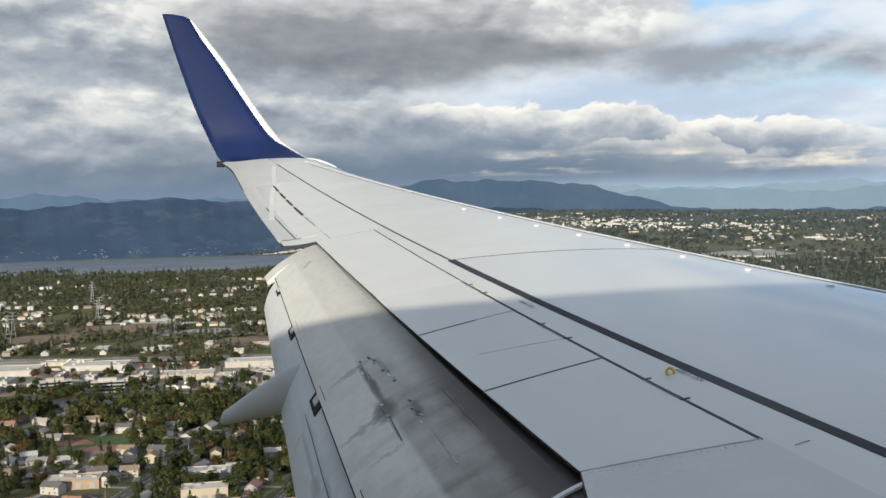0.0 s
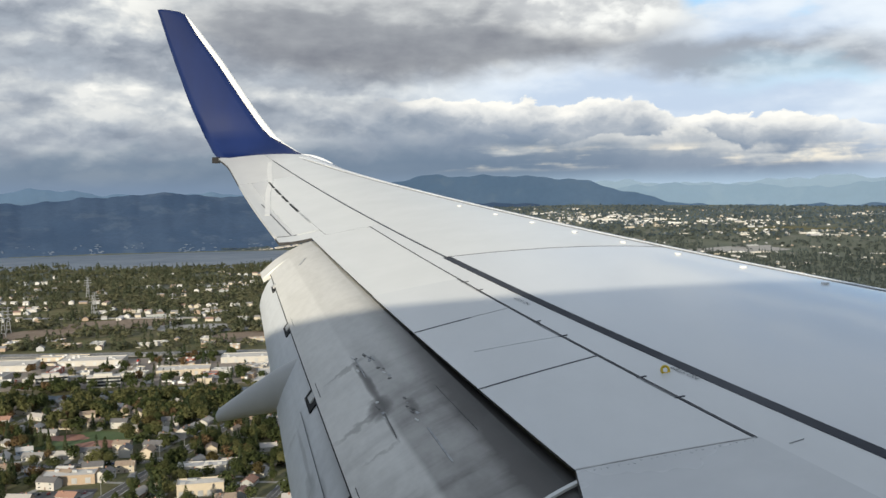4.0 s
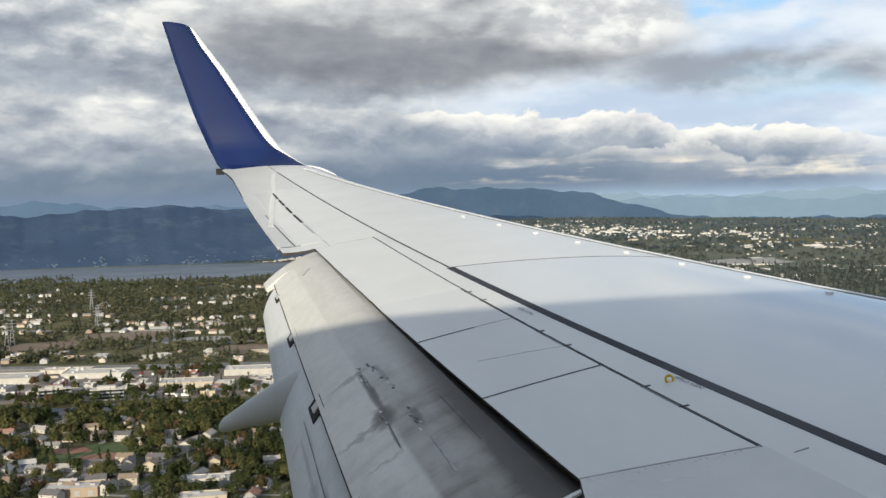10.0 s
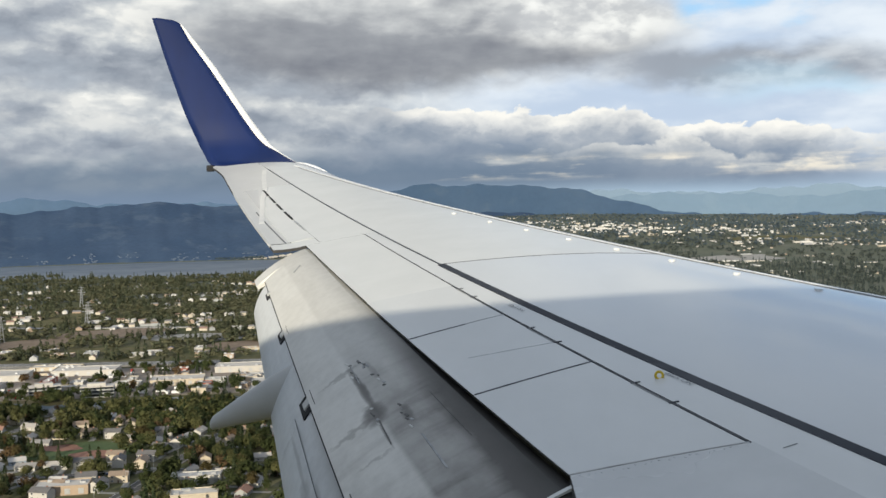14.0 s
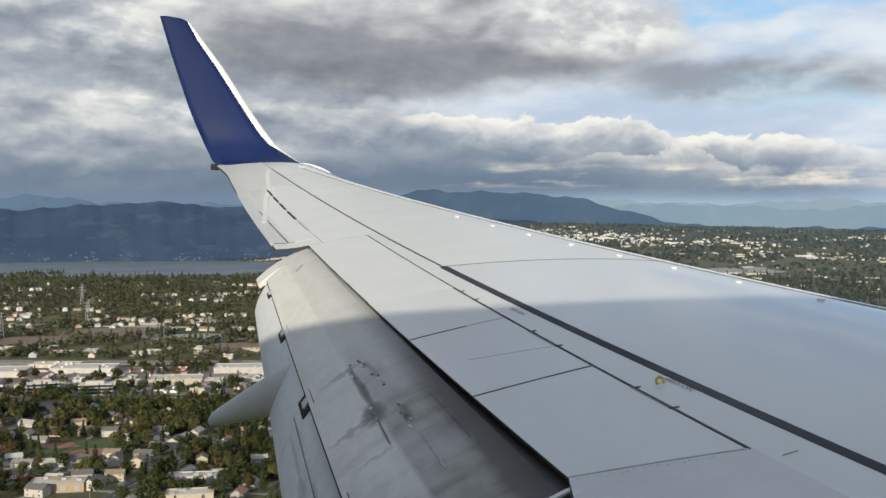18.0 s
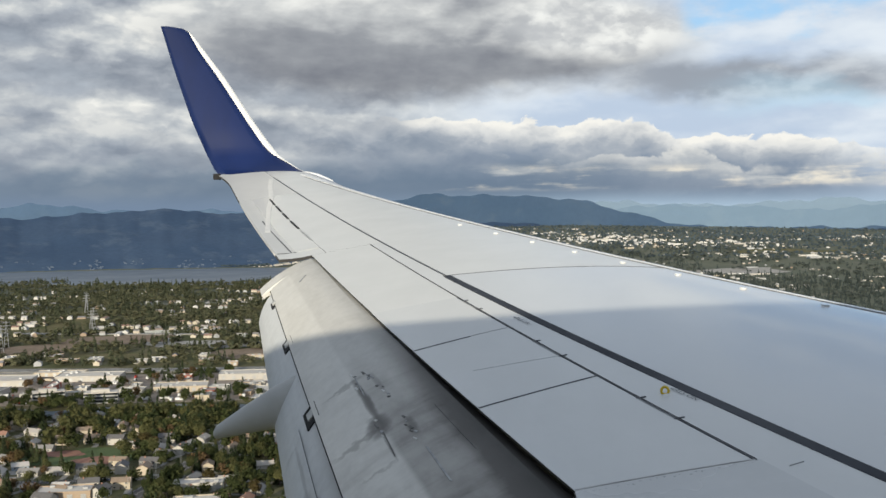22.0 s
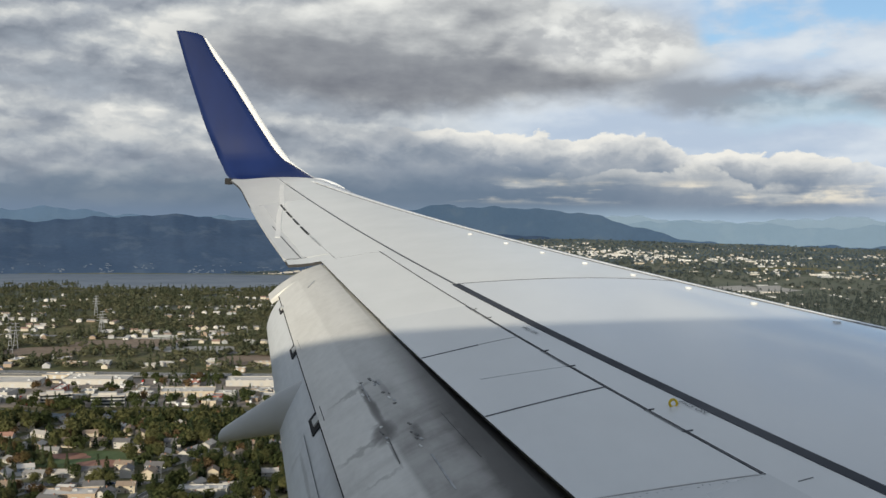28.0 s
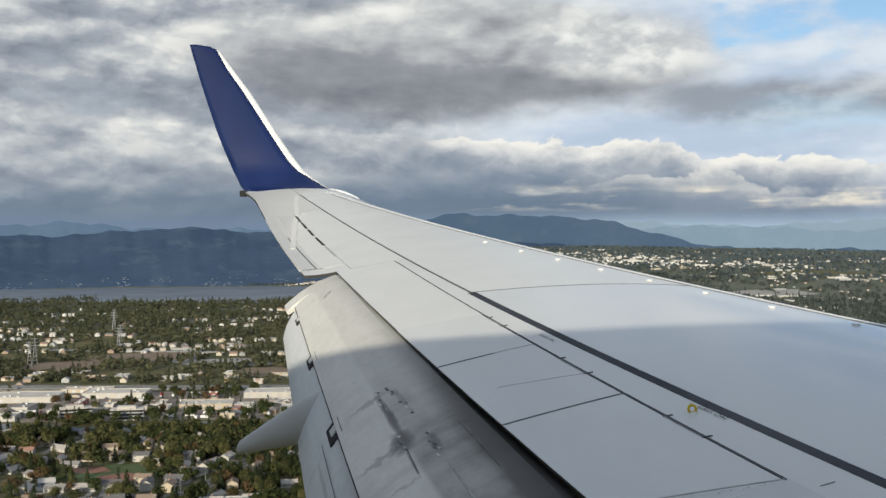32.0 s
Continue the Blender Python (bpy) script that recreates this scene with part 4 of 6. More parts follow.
def build_ground():
    rings = [0, 120, 240, 340] + [400 * 1.075 ** i for i in range(34)]
    rings = [r for r in rings if r < 4700] + [4700, 4900]
    seg = 300
    verts = [(CX, CY, BASE)]
    faces = []
    for r in rings[1:]:
        for j in range(seg):
            a = 2 * math.pi * j / seg
            x, y = CX + r * math.sin(a), CY + r * math.cos(a)
            verts.append((x, y, ground(x, y)))
    for j in range(seg):
        faces.append((0, 1 + (j + 1) % seg, 1 + j))
    for i in range(len(rings) - 2):
        o, p = 1 + i * seg, 1 + (i + 1) * seg
        for j in range(seg):
            jj = (j + 1) % seg
            faces.append((o + j, o + jj, p + jj, p + j))
    me = bpy.data.meshes.new("ground")
    me.from_pydata(verts, [], faces)
    me.materials.append(GRASS)
    me.materials.append(HAZED_LAND)
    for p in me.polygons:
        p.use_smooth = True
        # beyond 2300 m the ground switches to the haze-tinted land colour
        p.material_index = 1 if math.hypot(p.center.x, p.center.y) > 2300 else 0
    tagged(new("ground", me), "rolling ground of rough grass, scrub and bare earth", "ground", kind="structure")


build_ground()


def flat_strip(name, points, width, mat, label, category, up=0.25, thick=0.5, kind="structure", lines=True):
    """A road laid along points in the plan; it follows the ground, or lies at a height of its own."""
    bm = bmesh.new()
    rows = []
    for i, p in enumerate(points):
        a, b = Vector(points[max(i - 1, 0)][:2]), Vector(points[min(i + 1, len(points) - 1)][:2])
        side = Vector((-(b - a).y, (b - a).x)).normalized() * width / 2
        z = p[2] if len(p) > 2 else ground(p[0], p[1])
        rows.append([Vector((p[0] - side.x, p[1] - side.y, z + up)), Vector((p[0] + side.x, p[1] + side.y, z + up))])
    ob = part(name, sheet(rows, (0, 0, -thick)), mat, None, label)
    tagged(ob, category=category, kind=kind)
    if lines:
        for off in (0.08, 0.49, 0.91):
            mid = [[r[0].lerp(r[1], off) + Vector((0, 0, 0.03)), r[0].lerp(r[1], off + 0.02) + Vector((0, 0, 0.03))] for r in rows]
            part("road_line", sheet(mid), LINE, ob)
    return ob


def walk_line(a, b, n):
    return [(a[0] + (b[0] - a[0]) * i / n, a[1] + (b[1] - a[1]) * i / n) for i in range(n + 1)]


# lake and its slack river
RIVER = [(-700, 985), (-600, 995), (-520, 1030), (-430, 1036), (-370, 1012), (-330, 1030), (-250, 1046), (-120, 1036), (60, 1010)]


def in_river(x, y, gap=24):
    for (x0, y0), (x1, y1) in zip(RIVER, RIVER[1:]):
        if x0 <= x <= x1:
            return abs(y - (y0 + (y1 - y0) * (x - x0) / (x1 - x0))) < gap
    return False


def build_water():
    bm = bmesh.new()
    vs = [bm.verts.new(p) for p in ((-3000, 3010, BASE - 1.2), (-250, 3010, BASE - 1.2), (-250, 4130, BASE - 1.2), (-3000, 4130, BASE - 1.2))]
    bm.faces.new(vs)
    tagged(part("lake", bm, WATER, None, "wide slate blue lake with wooded shores"), category="water", kind="structure")
    flat_strip("river", RIVER, 30, WATER, "slow green-grey river between wooded banks", "water", 0.12, 0.3, lines=False)


build_water()


def build_hills():
    rnd = random.Random(3)

    def ridge(name, dist, profile, mat, label, depth, foot):
        """A long hill: profile gives the crest's elevation in degrees by azimuth."""
        rows = []
        for i in range(361):
            az = -45 + 0.25 * i
            a = radians(az)
            crest = profile(az)
            row = []
            for i_s in range(13):
                s = i_s / 12
                r = dist - depth * (1 - s)
                lift = noise.noise((az * 0.22, s * 4, dist)) * 0.22 * math.sin(math.pi * s) + noise.noise((az * 1.1, s * 5, dist)) * 0.07
                e = foot + (crest - foot) * s ** 0.85 + lift
                row.append(Vector((CX + r * math.sin(a), CY + r * math.cos(a), 1.7 + r * math.tan(radians(e)))))
            rows.append(row)
        ob = part(name, sheet(rows), mat, None, label, smooth=True)
        tagged(ob, category="hills", kind="structure")
        return rows

    bump = lambda az, c, w: math.exp(-((az - c) / w) ** 2)
    step = lambda az, a, b: smooth(az, min(a, b), max(a, b)) if a < b else 1 - smooth(az, b, a)
    hill = ridge("backdrop_hill", 4760, lambda az: -0.75 + 1.05 * bump(az, -14.5, 5.5) + 0.75 * bump(az, -24, 6) + 0.85 * bump(az, -5, 7) + 0.35 * bump(az, 4, 6) + 0.05 * math.sin(az * 1.3) + 0.035 * math.sin(az * 3.1) + 0.02 * math.sin(az * 7.3), HILL, "long forested hill range in haze-blue colour", 690, -2.85)
    ridge("backdrop_ridge", 4830, lambda az: -0.6 + 1.65 * step(az, -8, 0) * step(az, 17, 7) + 0.28 * bump(az, 1.4, 1.5) + 0.22 * bump(az, 4.8, 1.8) + 0.10 * bump(az, 9.5, 2.0) + 0.06 * math.sin(az * 2.1) + 0.03 * math.sin(az * 5.2), RIDGE, "level mountain ridge in haze-blue colour", 60, -1.8)
    ridge("backdrop_range", 4890, lambda az: -1.2 + 1.5 * step(az, 1, -7) + 0.50 * bump(az, -20, 3) + 0.28 * bump(az, -24.5, 1.6) + 0.20 * bump(az, -12, 4) + 0.06 * math.sin(az * 2.7) + 0.03 * math.sin(az * 6.1), RANGE, "far mountain range coloured slate blue for haze", 50, -1.5)
    ridge("backdrop_range_forward", 4905, lambda az: -1.0 + 1.25 * step(az, 2, 10) + 0.38 * bump(az, 14, 3) + 0.25 * bump(az, 18.5, 2.2) + 0.50 * bump(az, 27, 3.5) + 0.06 * math.sin(az * 2.7) + 0.03 * math.sin(az * 6.1), RANGE_PALE, "mountain range coloured pale blue for haze", 50, -1.5)
    ridge("backdrop_range_far", 4940, lambda az: -0.6 + 1.22 * step(az, -2, 8) + 0.25 * bump(az, 11, 2) + 0.30 * bump(az, 22.5, 3) + 0.06 * math.sin(az * 1.7) + 0.05 * math.sin(az * 4.3), RANGE_FAR, "farthest mountain range coloured faint and pale for haze", 40, -1.2)
    # tiny houses on the hill's lower slopes
    verts, faces = [], []
    while len(faces) < 5 * 380:
        i, j = rnd.randrange(50, 190), min(int(abs(rnd.gauss(0, 0.7))), 2)
        if noise.noise((i * 0.11, j * 0.8, 4)) < 0.02:
            continue
        a, b = rnd.random(), rnd.random()
        p = hill[i][j].lerp(hill[i + 1][j], a).lerp(hill[i][j + 1].lerp(hill[i + 1][j + 1], a), b)
        L, W, H = rnd.uniform(2.0, 6.5), rnd.uniform(1.5, 2.5), rnd.uniform(0.8, 1.8)
        o = len(verts)
        for dx, dy, dz in ((-L, -W, -3), (L, -W, -3), (L, W, -3), (-L, W, -3), (-L, -W, H), (L, -W, H), (L, W, H), (-L, W, H)):
            verts.append((p.x + dx, p.y + dy, p.z + dz))
        faces += [tuple(o + q for q in f) for f in ((0, 1, 5, 4), (1, 2, 6, 5), (2, 3, 7, 6), (3, 0, 4, 7), (4, 5, 6, 7))]
    me = bpy.data.meshes.new("hill_houses")
    me.from_pydata(verts, [], faces)
    me.materials.append(HILL_HOUSE)
    tagged(new("hill_houses", me), "tiny houses on the far hillside in haze-blue colour", "houses", kind="stuff")


build_hills()

# roads
ROADS = [
    (walk_line((-820, 560), (200, 650), 20), 11), (walk_line((-800, 700), (150, 790), 20), 9), (walk_line((-820, 850), (100, 930), 20), 9),
    (walk_line((-255, 430), (-150, 980), 16), 13), (walk_line((-430, 520), (-350, 960), 12), 8), (walk_line((-620, 540), (-560, 960), 12), 8),
    (walk_line((-120, 560), (-60, 900), 12), 8),
]
for pts, wide in ROADS:
    flat_strip("road", pts, wide, ASPHALT, "grey asphalt suburban street", "road", 0.15, 0.4)
freeway = flat_strip("freeway", [(-1100, 1330, BASE + 2), (-700, 1300, BASE + 2), (-300, 1290, BASE + 2.5), (100, 1310, BASE + 2.5), (600, 1380, BASE + 2)], 24, FREEWAY, "grey concrete freeway on a low embankment", "road", 0.2, 2.2)
flat_strip("freeway_ramp", [(-900, 1278, BASE + 1.5), (-520, 1272, BASE + 2), (-250, 1283, BASE + 2.4)], 8, FREEWAY, "curved concrete freeway ramp", "road", 0.2, 2.0)
flat_strip("far_road", [(-800, 1720), (-400, 1690), (0, 1700), (300, 1720)], 16, CONCRETE, "pale road along the hillside", "road", 1.0, 2.0)


def near_road(x, y, gap):
    for pts, wide in ROADS:
        (x0, y0), (x1, y1) = pts[0], pts[-1]
        L = math.hypot(x1 - x0, y1 - y0)
        s = ((x - x0) * (x1 - x0) + (y - y0) * (y1 - y0)) / L
        if -5 < s < L + 5 and abs((x - x0) * (y1 - y0) - (y - y0) * (x1 - x0)) / L < wide / 2 + gap:
            return True
    return False


TAKEN = []


def clearing(x, y, rx, ry, mat, label, category, seed, up=0.5):
    """A ragged open patch that follows the ground."""
    bm = bmesh.new()
    mid = bm.verts.new((x, y, ground(x, y) + up))
    ring = []
    for i in range(28):
        a = 2 * math.pi * i / 28
        f = 1 + 0.35 * noise.noise((math.cos(a) * 1.3, math.sin(a) * 1.3, seed))
        px, py = x + rx * f * math.cos(a), y + ry * f * math.sin(a)
        ring.append(bm.verts.new((px, py, ground(px, py) + up)))
    for i in range(28):
        bm.faces.new((mid, ring[i], ring[(i + 1) % 28]))
    tagged(part(category.replace(" ", "_") + "_patch", bm, mat, None, label), category=category, kind="structure")
    n = max(1, int(max(rx, ry) / min(rx, ry)))
    for i in range(n):
        o = (i - (n - 1) / 2) * 2 * min(rx, ry)
        TAKEN.append((x + (o if rx > ry else 0), y + (0 if rx > ry else o), min(rx, ry) * 0.9))


for i, (x, y, rx, ry, mat, label, cat) in enumerate((
        (-560, 1500, 60, 60, DIRT, "bare brown cutting on the wooded hillside", "earth"), (-470, 1620, 90, 70, DIRT, "reddish bare bank above the road", "earth"),
        (-610, 1830, 46, 110, GRASS_PALE, "dry grass strip under the power line", "grass"), (-330, 1560, 90, 50, CONCRETE, "pale gravel yard on the hillside", "yard"),
        (-720, 1600, 60, 60, GRASS_PALE, "dry grass clearing among trees", "grass"), (-420, 1420, 76, 34, GRASS_PALE, "dry grass bank beside the freeway", "grass"),
        (-250, 1450, 60, 50, DIRT, "bare earth lot beside the freeway", "earth"), (-350, 790, 20, 34, GRASS_PALE, "pale mown lawn among houses", "grass"),
        (-470, 900, 34, 20, DIRT, "brown building plot among houses", "earth"), (-235, 950, 30, 18, FIELD, "green school lawn among houses", "grass"),
        (-335, 700, 22, 17, FIELD, "green garden lawn among houses", "grass"), (-140, 800, 26, 16, GRASS_PALE, "dry grass plot beside the street", "grass"),
        (760, 1900, 60, 40, GRASS_PALE, "dry far paddock among trees", "grass"), (700, 2500, 120, 100, GRASS_PALE, "dry field among far trees", "grass"), (950, 2900, 150, 60, CONCRETE, "pale far commercial yard", "yard"),
        (1250, 3300, 220, 60, GRASS_PALE, "dry far field", "grass"), (420, 2350, 90, 70, DIRT, "bare earth among far trees", "earth"))):
    clearing(x, y, rx, ry, mat, label, cat, i * 3.7)
clearing(-275, 824, 48, 32, FIELD, "green mown ball field among trees", "field", 71.0)
clearing(-257, 814, 20, 13, DIRT_RED, "red clay infield on the mown field", "infield", 73.0, 0.62)
clearing(-296, 838, 18, 12, DIRT_RED, "red clay infield on the mown field", "infield", 75.0, 0.62)


# ---- buildings ----
WALLS = [material("siding_" + n, c, 0.7, spread=0.05, grain=1.0, stain_scale=0.3) for n, c in (("white", (0.47, 0.45, 0.415)), ("cream", (0.48, 0.415, 0.32)), ("grey", (0.33, 0.335, 0.33)), ("tan", (0.38, 0.29, 0.21)), ("blue", (0.30, 0.36, 0.43)), ("red", (0.30, 0.09, 0.06)))]
ROOFS = [material("shingle_" + n, c, 0.85, spread=0.12, grain=1.5, stain_scale=0.3) for n, c in (("pale", (0.40, 0.37, 0.34)), ("grey", (0.25, 0.24, 0.23)), ("brown", (0.26, 0.20, 0.15)), ("dark", (0.13, 0.125, 0.125)), ("rust", (0.32, 0.18, 0.13)), ("white", (0.48, 0.46, 0.44)))]
YARD = material("dusty_yard", (0.27, 0.225, 0.185), 0.9, spread=0.2, grain=0.12, stain=(0.13, 0.12, 0.11), stain_scale=0.02)
PINK_ROOF = material("faded_red_roofing", (0.44, 0.31, 0.26), 0.85, spread=0.1, grain=0.3, stain_scale=0.06)
PANE = material("window_glass", (0.03, 0.035, 0.04), 0.08, spread=0.1)
DOOR = material("painted_door", (0.18, 0.12, 0.09), 0.5)
TRIM = material("white_trim", (0.75, 0.75, 0.73), 0.5)
MEMBRANE = material("flat_roof_membrane", (0.56, 0.52, 0.47), 0.8, spread=0.08, grain=0.25, stain=(0.42, 0.39, 0.36), stain_scale=0.05)
METAL = material("galvanised_metal", (0.45, 0.46, 0.47), 0.4, metal=0.6)


def block(x0, x1, y0, y1, z0, z1, bm=None):
    bm = bm or bmesh.new()
    return box(bm, ((x0 + x1) / 2, (y0 + y1) / 2, (z0 + z1) / 2), (x1 - x0, y1 - y0, z1 - z0))


def gable(L, W, z, rise, over=0.5, thick=0.25):
    bm = bmesh.new()
    for s in (-1, 1):
        rows = [[Vector((x, s * (W / 2 + over), z - over * rise / (W / 2))), Vector((x, 0, z + rise))] for x in (-L / 2 - over, L / 2 + over)]
        tmp = sheet(rows, (0, 0, thick))
        me = bpy.data.meshes.new("tmp")
        tmp.to_mesh(me)
        tmp.free()
        bm.from_mesh(me)
        bpy.data.meshes.remove(me)
    return bm


def build_house(name, L, W, H, wall, roof, label, storeys=1):
    h = empty(name, (0, 0, 0), label=label, category="house", group="suburban houses")
    bm = block(-L / 2, L / 2, -W / 2, W / 2, -1.5, H)
    rise = W * 0.27
    for s in (-1, 1):
        a, b, c = (bm.verts.new((s * L / 2, -W / 2, H)), bm.verts.new((s * L / 2, W / 2, H)), bm.verts.new((s * L / 2, 0, H + rise)))
        bm.faces.new((a, b, c))
    part("wall", bm, wall, h)
    part("roof", gable(L, W, H, rise), roof, h)
    for st in range(storeys):
        z = 1.0 + 2.8 * st
        for x in (-L * 0.32, L * 0.30):
            for s in (-1, 1):
                win = part("window", block(x - 0.9, x + 0.9, s * W / 2 - 0.06, s * W / 2 + 0.06, z, z + 1.25), TRIM, h)
                part("pane", block(x - 0.75, x + 0.75, s * W / 2 - 0.09, s * W / 2 + 0.09, z + 0.12, z + 1.13), PANE, win)
    part("door", block(-0.5, 0.5, -W / 2 - 0.08, -W / 2 + 0.05, 0, 2.05), DOOR, h)
    part("chimney", block(L * 0.22, L * 0.22 + 0.9, 0.6, 1.4, H, H + rise + 0.9), ROOFS[4], h)
    return h


HOUSES = [
    build_house("house", 15, 9, 3.0, WALLS[0], ROOFS[1], "single-storey white house with a grey shingle gable roof"),
    build_house("house", 13, 8.5, 5.4, WALLS[1], ROOFS[2], "two-storey cream house with a brown shingle roof", 2),
    build_house("house", 16, 8.5, 3.0, WALLS[3], ROOFS[0], "long tan bungalow with a pale weathered roof"),
    build_house("house", 12, 8, 3.1, WALLS[4], ROOFS[5], "small blue-grey house with a white roof"),
    build_house("house", 14, 9, 5.6, WALLS[0], ROOFS[3], "two-storey white house with a dark roof", 2),
    build_house("house", 13, 9, 3.0, WALLS[2], ROOFS[4], "grey bungalow with a dull red-brown roof"),
    build_house("house", 17, 9, 3.2, WALLS[0], ROOFS[0], "long white ranch house with a pale roof"),
]
def free(x, y, r):
    return all((x - a) ** 2 + (y - b) ** 2 > (r + c) ** 2 for a, b, c in TAKEN)


rnd = random.Random(11)
SITES = []
for pts, wide in ROADS:
    (x0, y0), (x1, y1) = pts[0], pts[-1]
    L = math.hypot(x1 - x0, y1 - y0)
    ang = math.degrees(math.atan2(y1 - y0, x1 - x0))
    nx, ny = -(y1 - y0) / L, (x1 - x0) / L
    for row in (-1, 1):
        s = 12.0
        while s < L - 10:
            s += rnd.uniform(17, 27)
            off = row * (wide / 2 + rnd.uniform(11, 20))
            x, y = x0 + (x1 - x0) * s / L + nx * off, y0 + (y1 - y0) * s / L + ny * off
            if rnd.random() < 0.86 and not near_road(x, y, 7):
                SITES.append((x, y, ang + rnd.choice((0, 0, 90, 180)) + rnd.uniform(-6, 6)))
for _ in range(420):
    SITES.append((rnd.uniform(-500, -80), rnd.uniform(600, 1035), rnd.uniform(0, 360)))
used = set()
count = 0
for x, y, ang in SITES:
    az = math.degrees(math.atan2(x - CX, y - CY))
    if not (-27 < az < -5) or y < 590 or y > 1040 or count >= 250:
        continue
    if near_road(x, y, 6) or not free(x, y, 9) or in_river(x, y, 32) or (y > 880 and rnd.random() < 0.5):
        continue
    TAKEN.append((x, y, 9))
    count += 1
    k = rnd.randrange(len(HOUSES))
    m = pose(x, y, ground(x, y), 0, 0, ang)
    if k in used:
        copy_thing(HOUSES[k], m)
    else:
        HOUSES[k].matrix_world = m
        used.add(k)


def build_drives():
    """Pale drives and patios beside the houses."""
    r = random.Random(77)
    bm = bmesh.new()
    for x, y, ang in SITES:
        if (x, y, 9) in TAKEN:
            turn = pose(x, y, ground(x, y), 0, 0, ang)
            for L, W, ox, oy in ((4.5, 15, r.choice((-6, 6)), -10), (r.uniform(5, 9), 5, r.uniform(-3, 3), 7.5)):
                vs = [bm.verts.new(turn @ Vector((ox + a * L / 2, oy + b * W / 2, 0.12))) for a, b in ((-1, -1), (1, -1), (1, 1), (-1, 1))]
                bm.faces.new(vs)
    tagged(part("driveways", bm, CONCRETE, None, "pale concrete drives and patios beside the houses"), category="driveway", kind="stuff")


build_drives()


def build_warehouse(x, y, L, W, H, ang, wall, roof, label, bays=6, units=5, name="warehouse"):
    b = empty(name, (x, y, ground(x, y)), ang, label=label, category="warehouse" if name == "warehouse" else "building")
    TAKEN.append((x, y, max(L, W) * 0.56))
    part("wall", block(-L / 2, L / 2, -W / 2, W / 2, -3, H), wall, b)
    part("roof", block(-L / 2 + 0.5, L / 2 - 0.5, -W / 2 + 0.5, W / 2 - 0.5, H - 0.2, H + 0.15), roof, b)
    for s in (-1, 1):
        part("parapet", block(-L / 2, L / 2, s * W / 2 - 0.25, s * W / 2 + 0.25, H, H + 0.8), wall, b)
        part("parapet", block(s * L / 2 - 0.25, s * L / 2 + 0.25, -W / 2 + 0.25, W / 2 - 0.25, H, H + 0.8), wall, b)
    for i in range(bays):
        xx = -L / 2 + L * (i + 0.5) / bays
        part("loading_door", block(xx - 1.8, xx + 1.8, -W / 2 - 0.15, -W / 2 + 0.1, 0.8, 4.6), METAL, b)
    r = random.Random(int(x * 7 + y))
    for i in range(units):
        xx, yy = r.uniform(-L * 0.42, L * 0.42), r.uniform(-W * 0.38, W * 0.38)
        part("rooftop_unit", block(xx - 1.6, xx + 1.6, yy - 1.1, yy + 1.1, H + 0.1, H + 1.7), METAL, b)
    return b


for args in ((-505, 1200, 104, 44, 6.5, 6, 0, "long cream warehouse with a pale flat roof"), (-395, 1232, 74, 36, 6, 4, 0, "wide white warehouse with a pale flat roof"),
             (-268, 1150, 58, 34, 6, 8, 1, "cream depot with loading doors and a flat roof"), (-205, 1235, 72, 34, 6.5, 6, 0, "white flat-roofed distribution shed"),
             (-640, 1140, 56, 30, 5.5, 10, 3, "tan flat-roofed workshop with rooftop units"), (-440, 1262, 60, 20, 5, 3, 1, "cream storage shed beside the freeway"),
             (-150, 1120, 60, 36, 6, 6, 0, "white warehouse beside the river"), (-700, 1220, 90, 40, 6, 4, 0, "long white warehouse with rooftop units"),
             (-470, 1072, 40, 24, 5, 8, 0, "pale flat-roofed shop building"), (-570, 1090, 38, 22, 5, 5, 1, "cream flat-roofed shop building")):
    x, y, L, W, H, ang, w, lab = args
    build_warehouse(x, y, L, W, H, ang, WALLS[w], MEMBRANE, lab)
build_warehouse(-248, 706, 36, 18, 6, 8, WALLS[3], MEMBRANE, "tan brick shop block with a flat roof", 4, 4, "shop_building")
build_warehouse(-150, 668, 30, 15, 8.5, 10, WALLS[1], MEMBRANE, "cream apartment block with a flat roof", 5, 3, "apartment_building")
build_warehouse(-300, 640, 30, 16, 5, 12, WALLS[0], MEMBRANE, "white shop with a flat roof and rooftop units", 3, 5, "shop_building")
build_warehouse(-160, 722, 34, 13, 6, 6, WALLS[0], ROOFS[5], "white apartment row with a flat roof", 6, 2, "apartment_building")


def paved(name, x, y, L, W, ang, mat, label, category):
    b = empty(name + "_area", (x, y, ground(x, y)), ang)
    bm = block(-L / 2, L / 2, -W / 2, W / 2, -0.6, 0.10)
    bm.transform(b.matrix_world)
    bpy.data.objects.remove(b)
    tagged(part(name, bm, mat, None, label), category=category, kind="structure")


def build_office(x, y, L, W, floors, ang, label):
    b = empty("office_building", (x, y, ground(x, y)), ang, label=label, category="office")
    TAKEN.append((x, y, L * 0.6))
    H = 3.6 * floors
    part("core", block(-L / 2 + 0.6, L / 2 - 0.6, -W / 2 + 0.6, W / 2 - 0.6, -2, H), CONCRETE, b)
    for i in range(floors):
        z = 3.6 * i
        part("window_band", block(-L / 2 + 0.3, L / 2 - 0.3, -W / 2 + 0.3, W / 2 - 0.3, z + 1.5, z + 3.6), PANE, b)
        part("floor_band", block(-L / 2, L / 2, -W / 2, W / 2, z - (1.0 if i == 0 else 0.0), z + 1.5), WALLS[2], b)
    part("roof", block(-L / 2, L / 2, -W / 2, W / 2, H, H + 0.8), MEMBRANE, b)
    part("plant_room", block(-L * 0.3, L * 0.25, -W * 0.25, W * 0.25, H + 0.8, H + 3.6), WALLS[0], b)
    return b


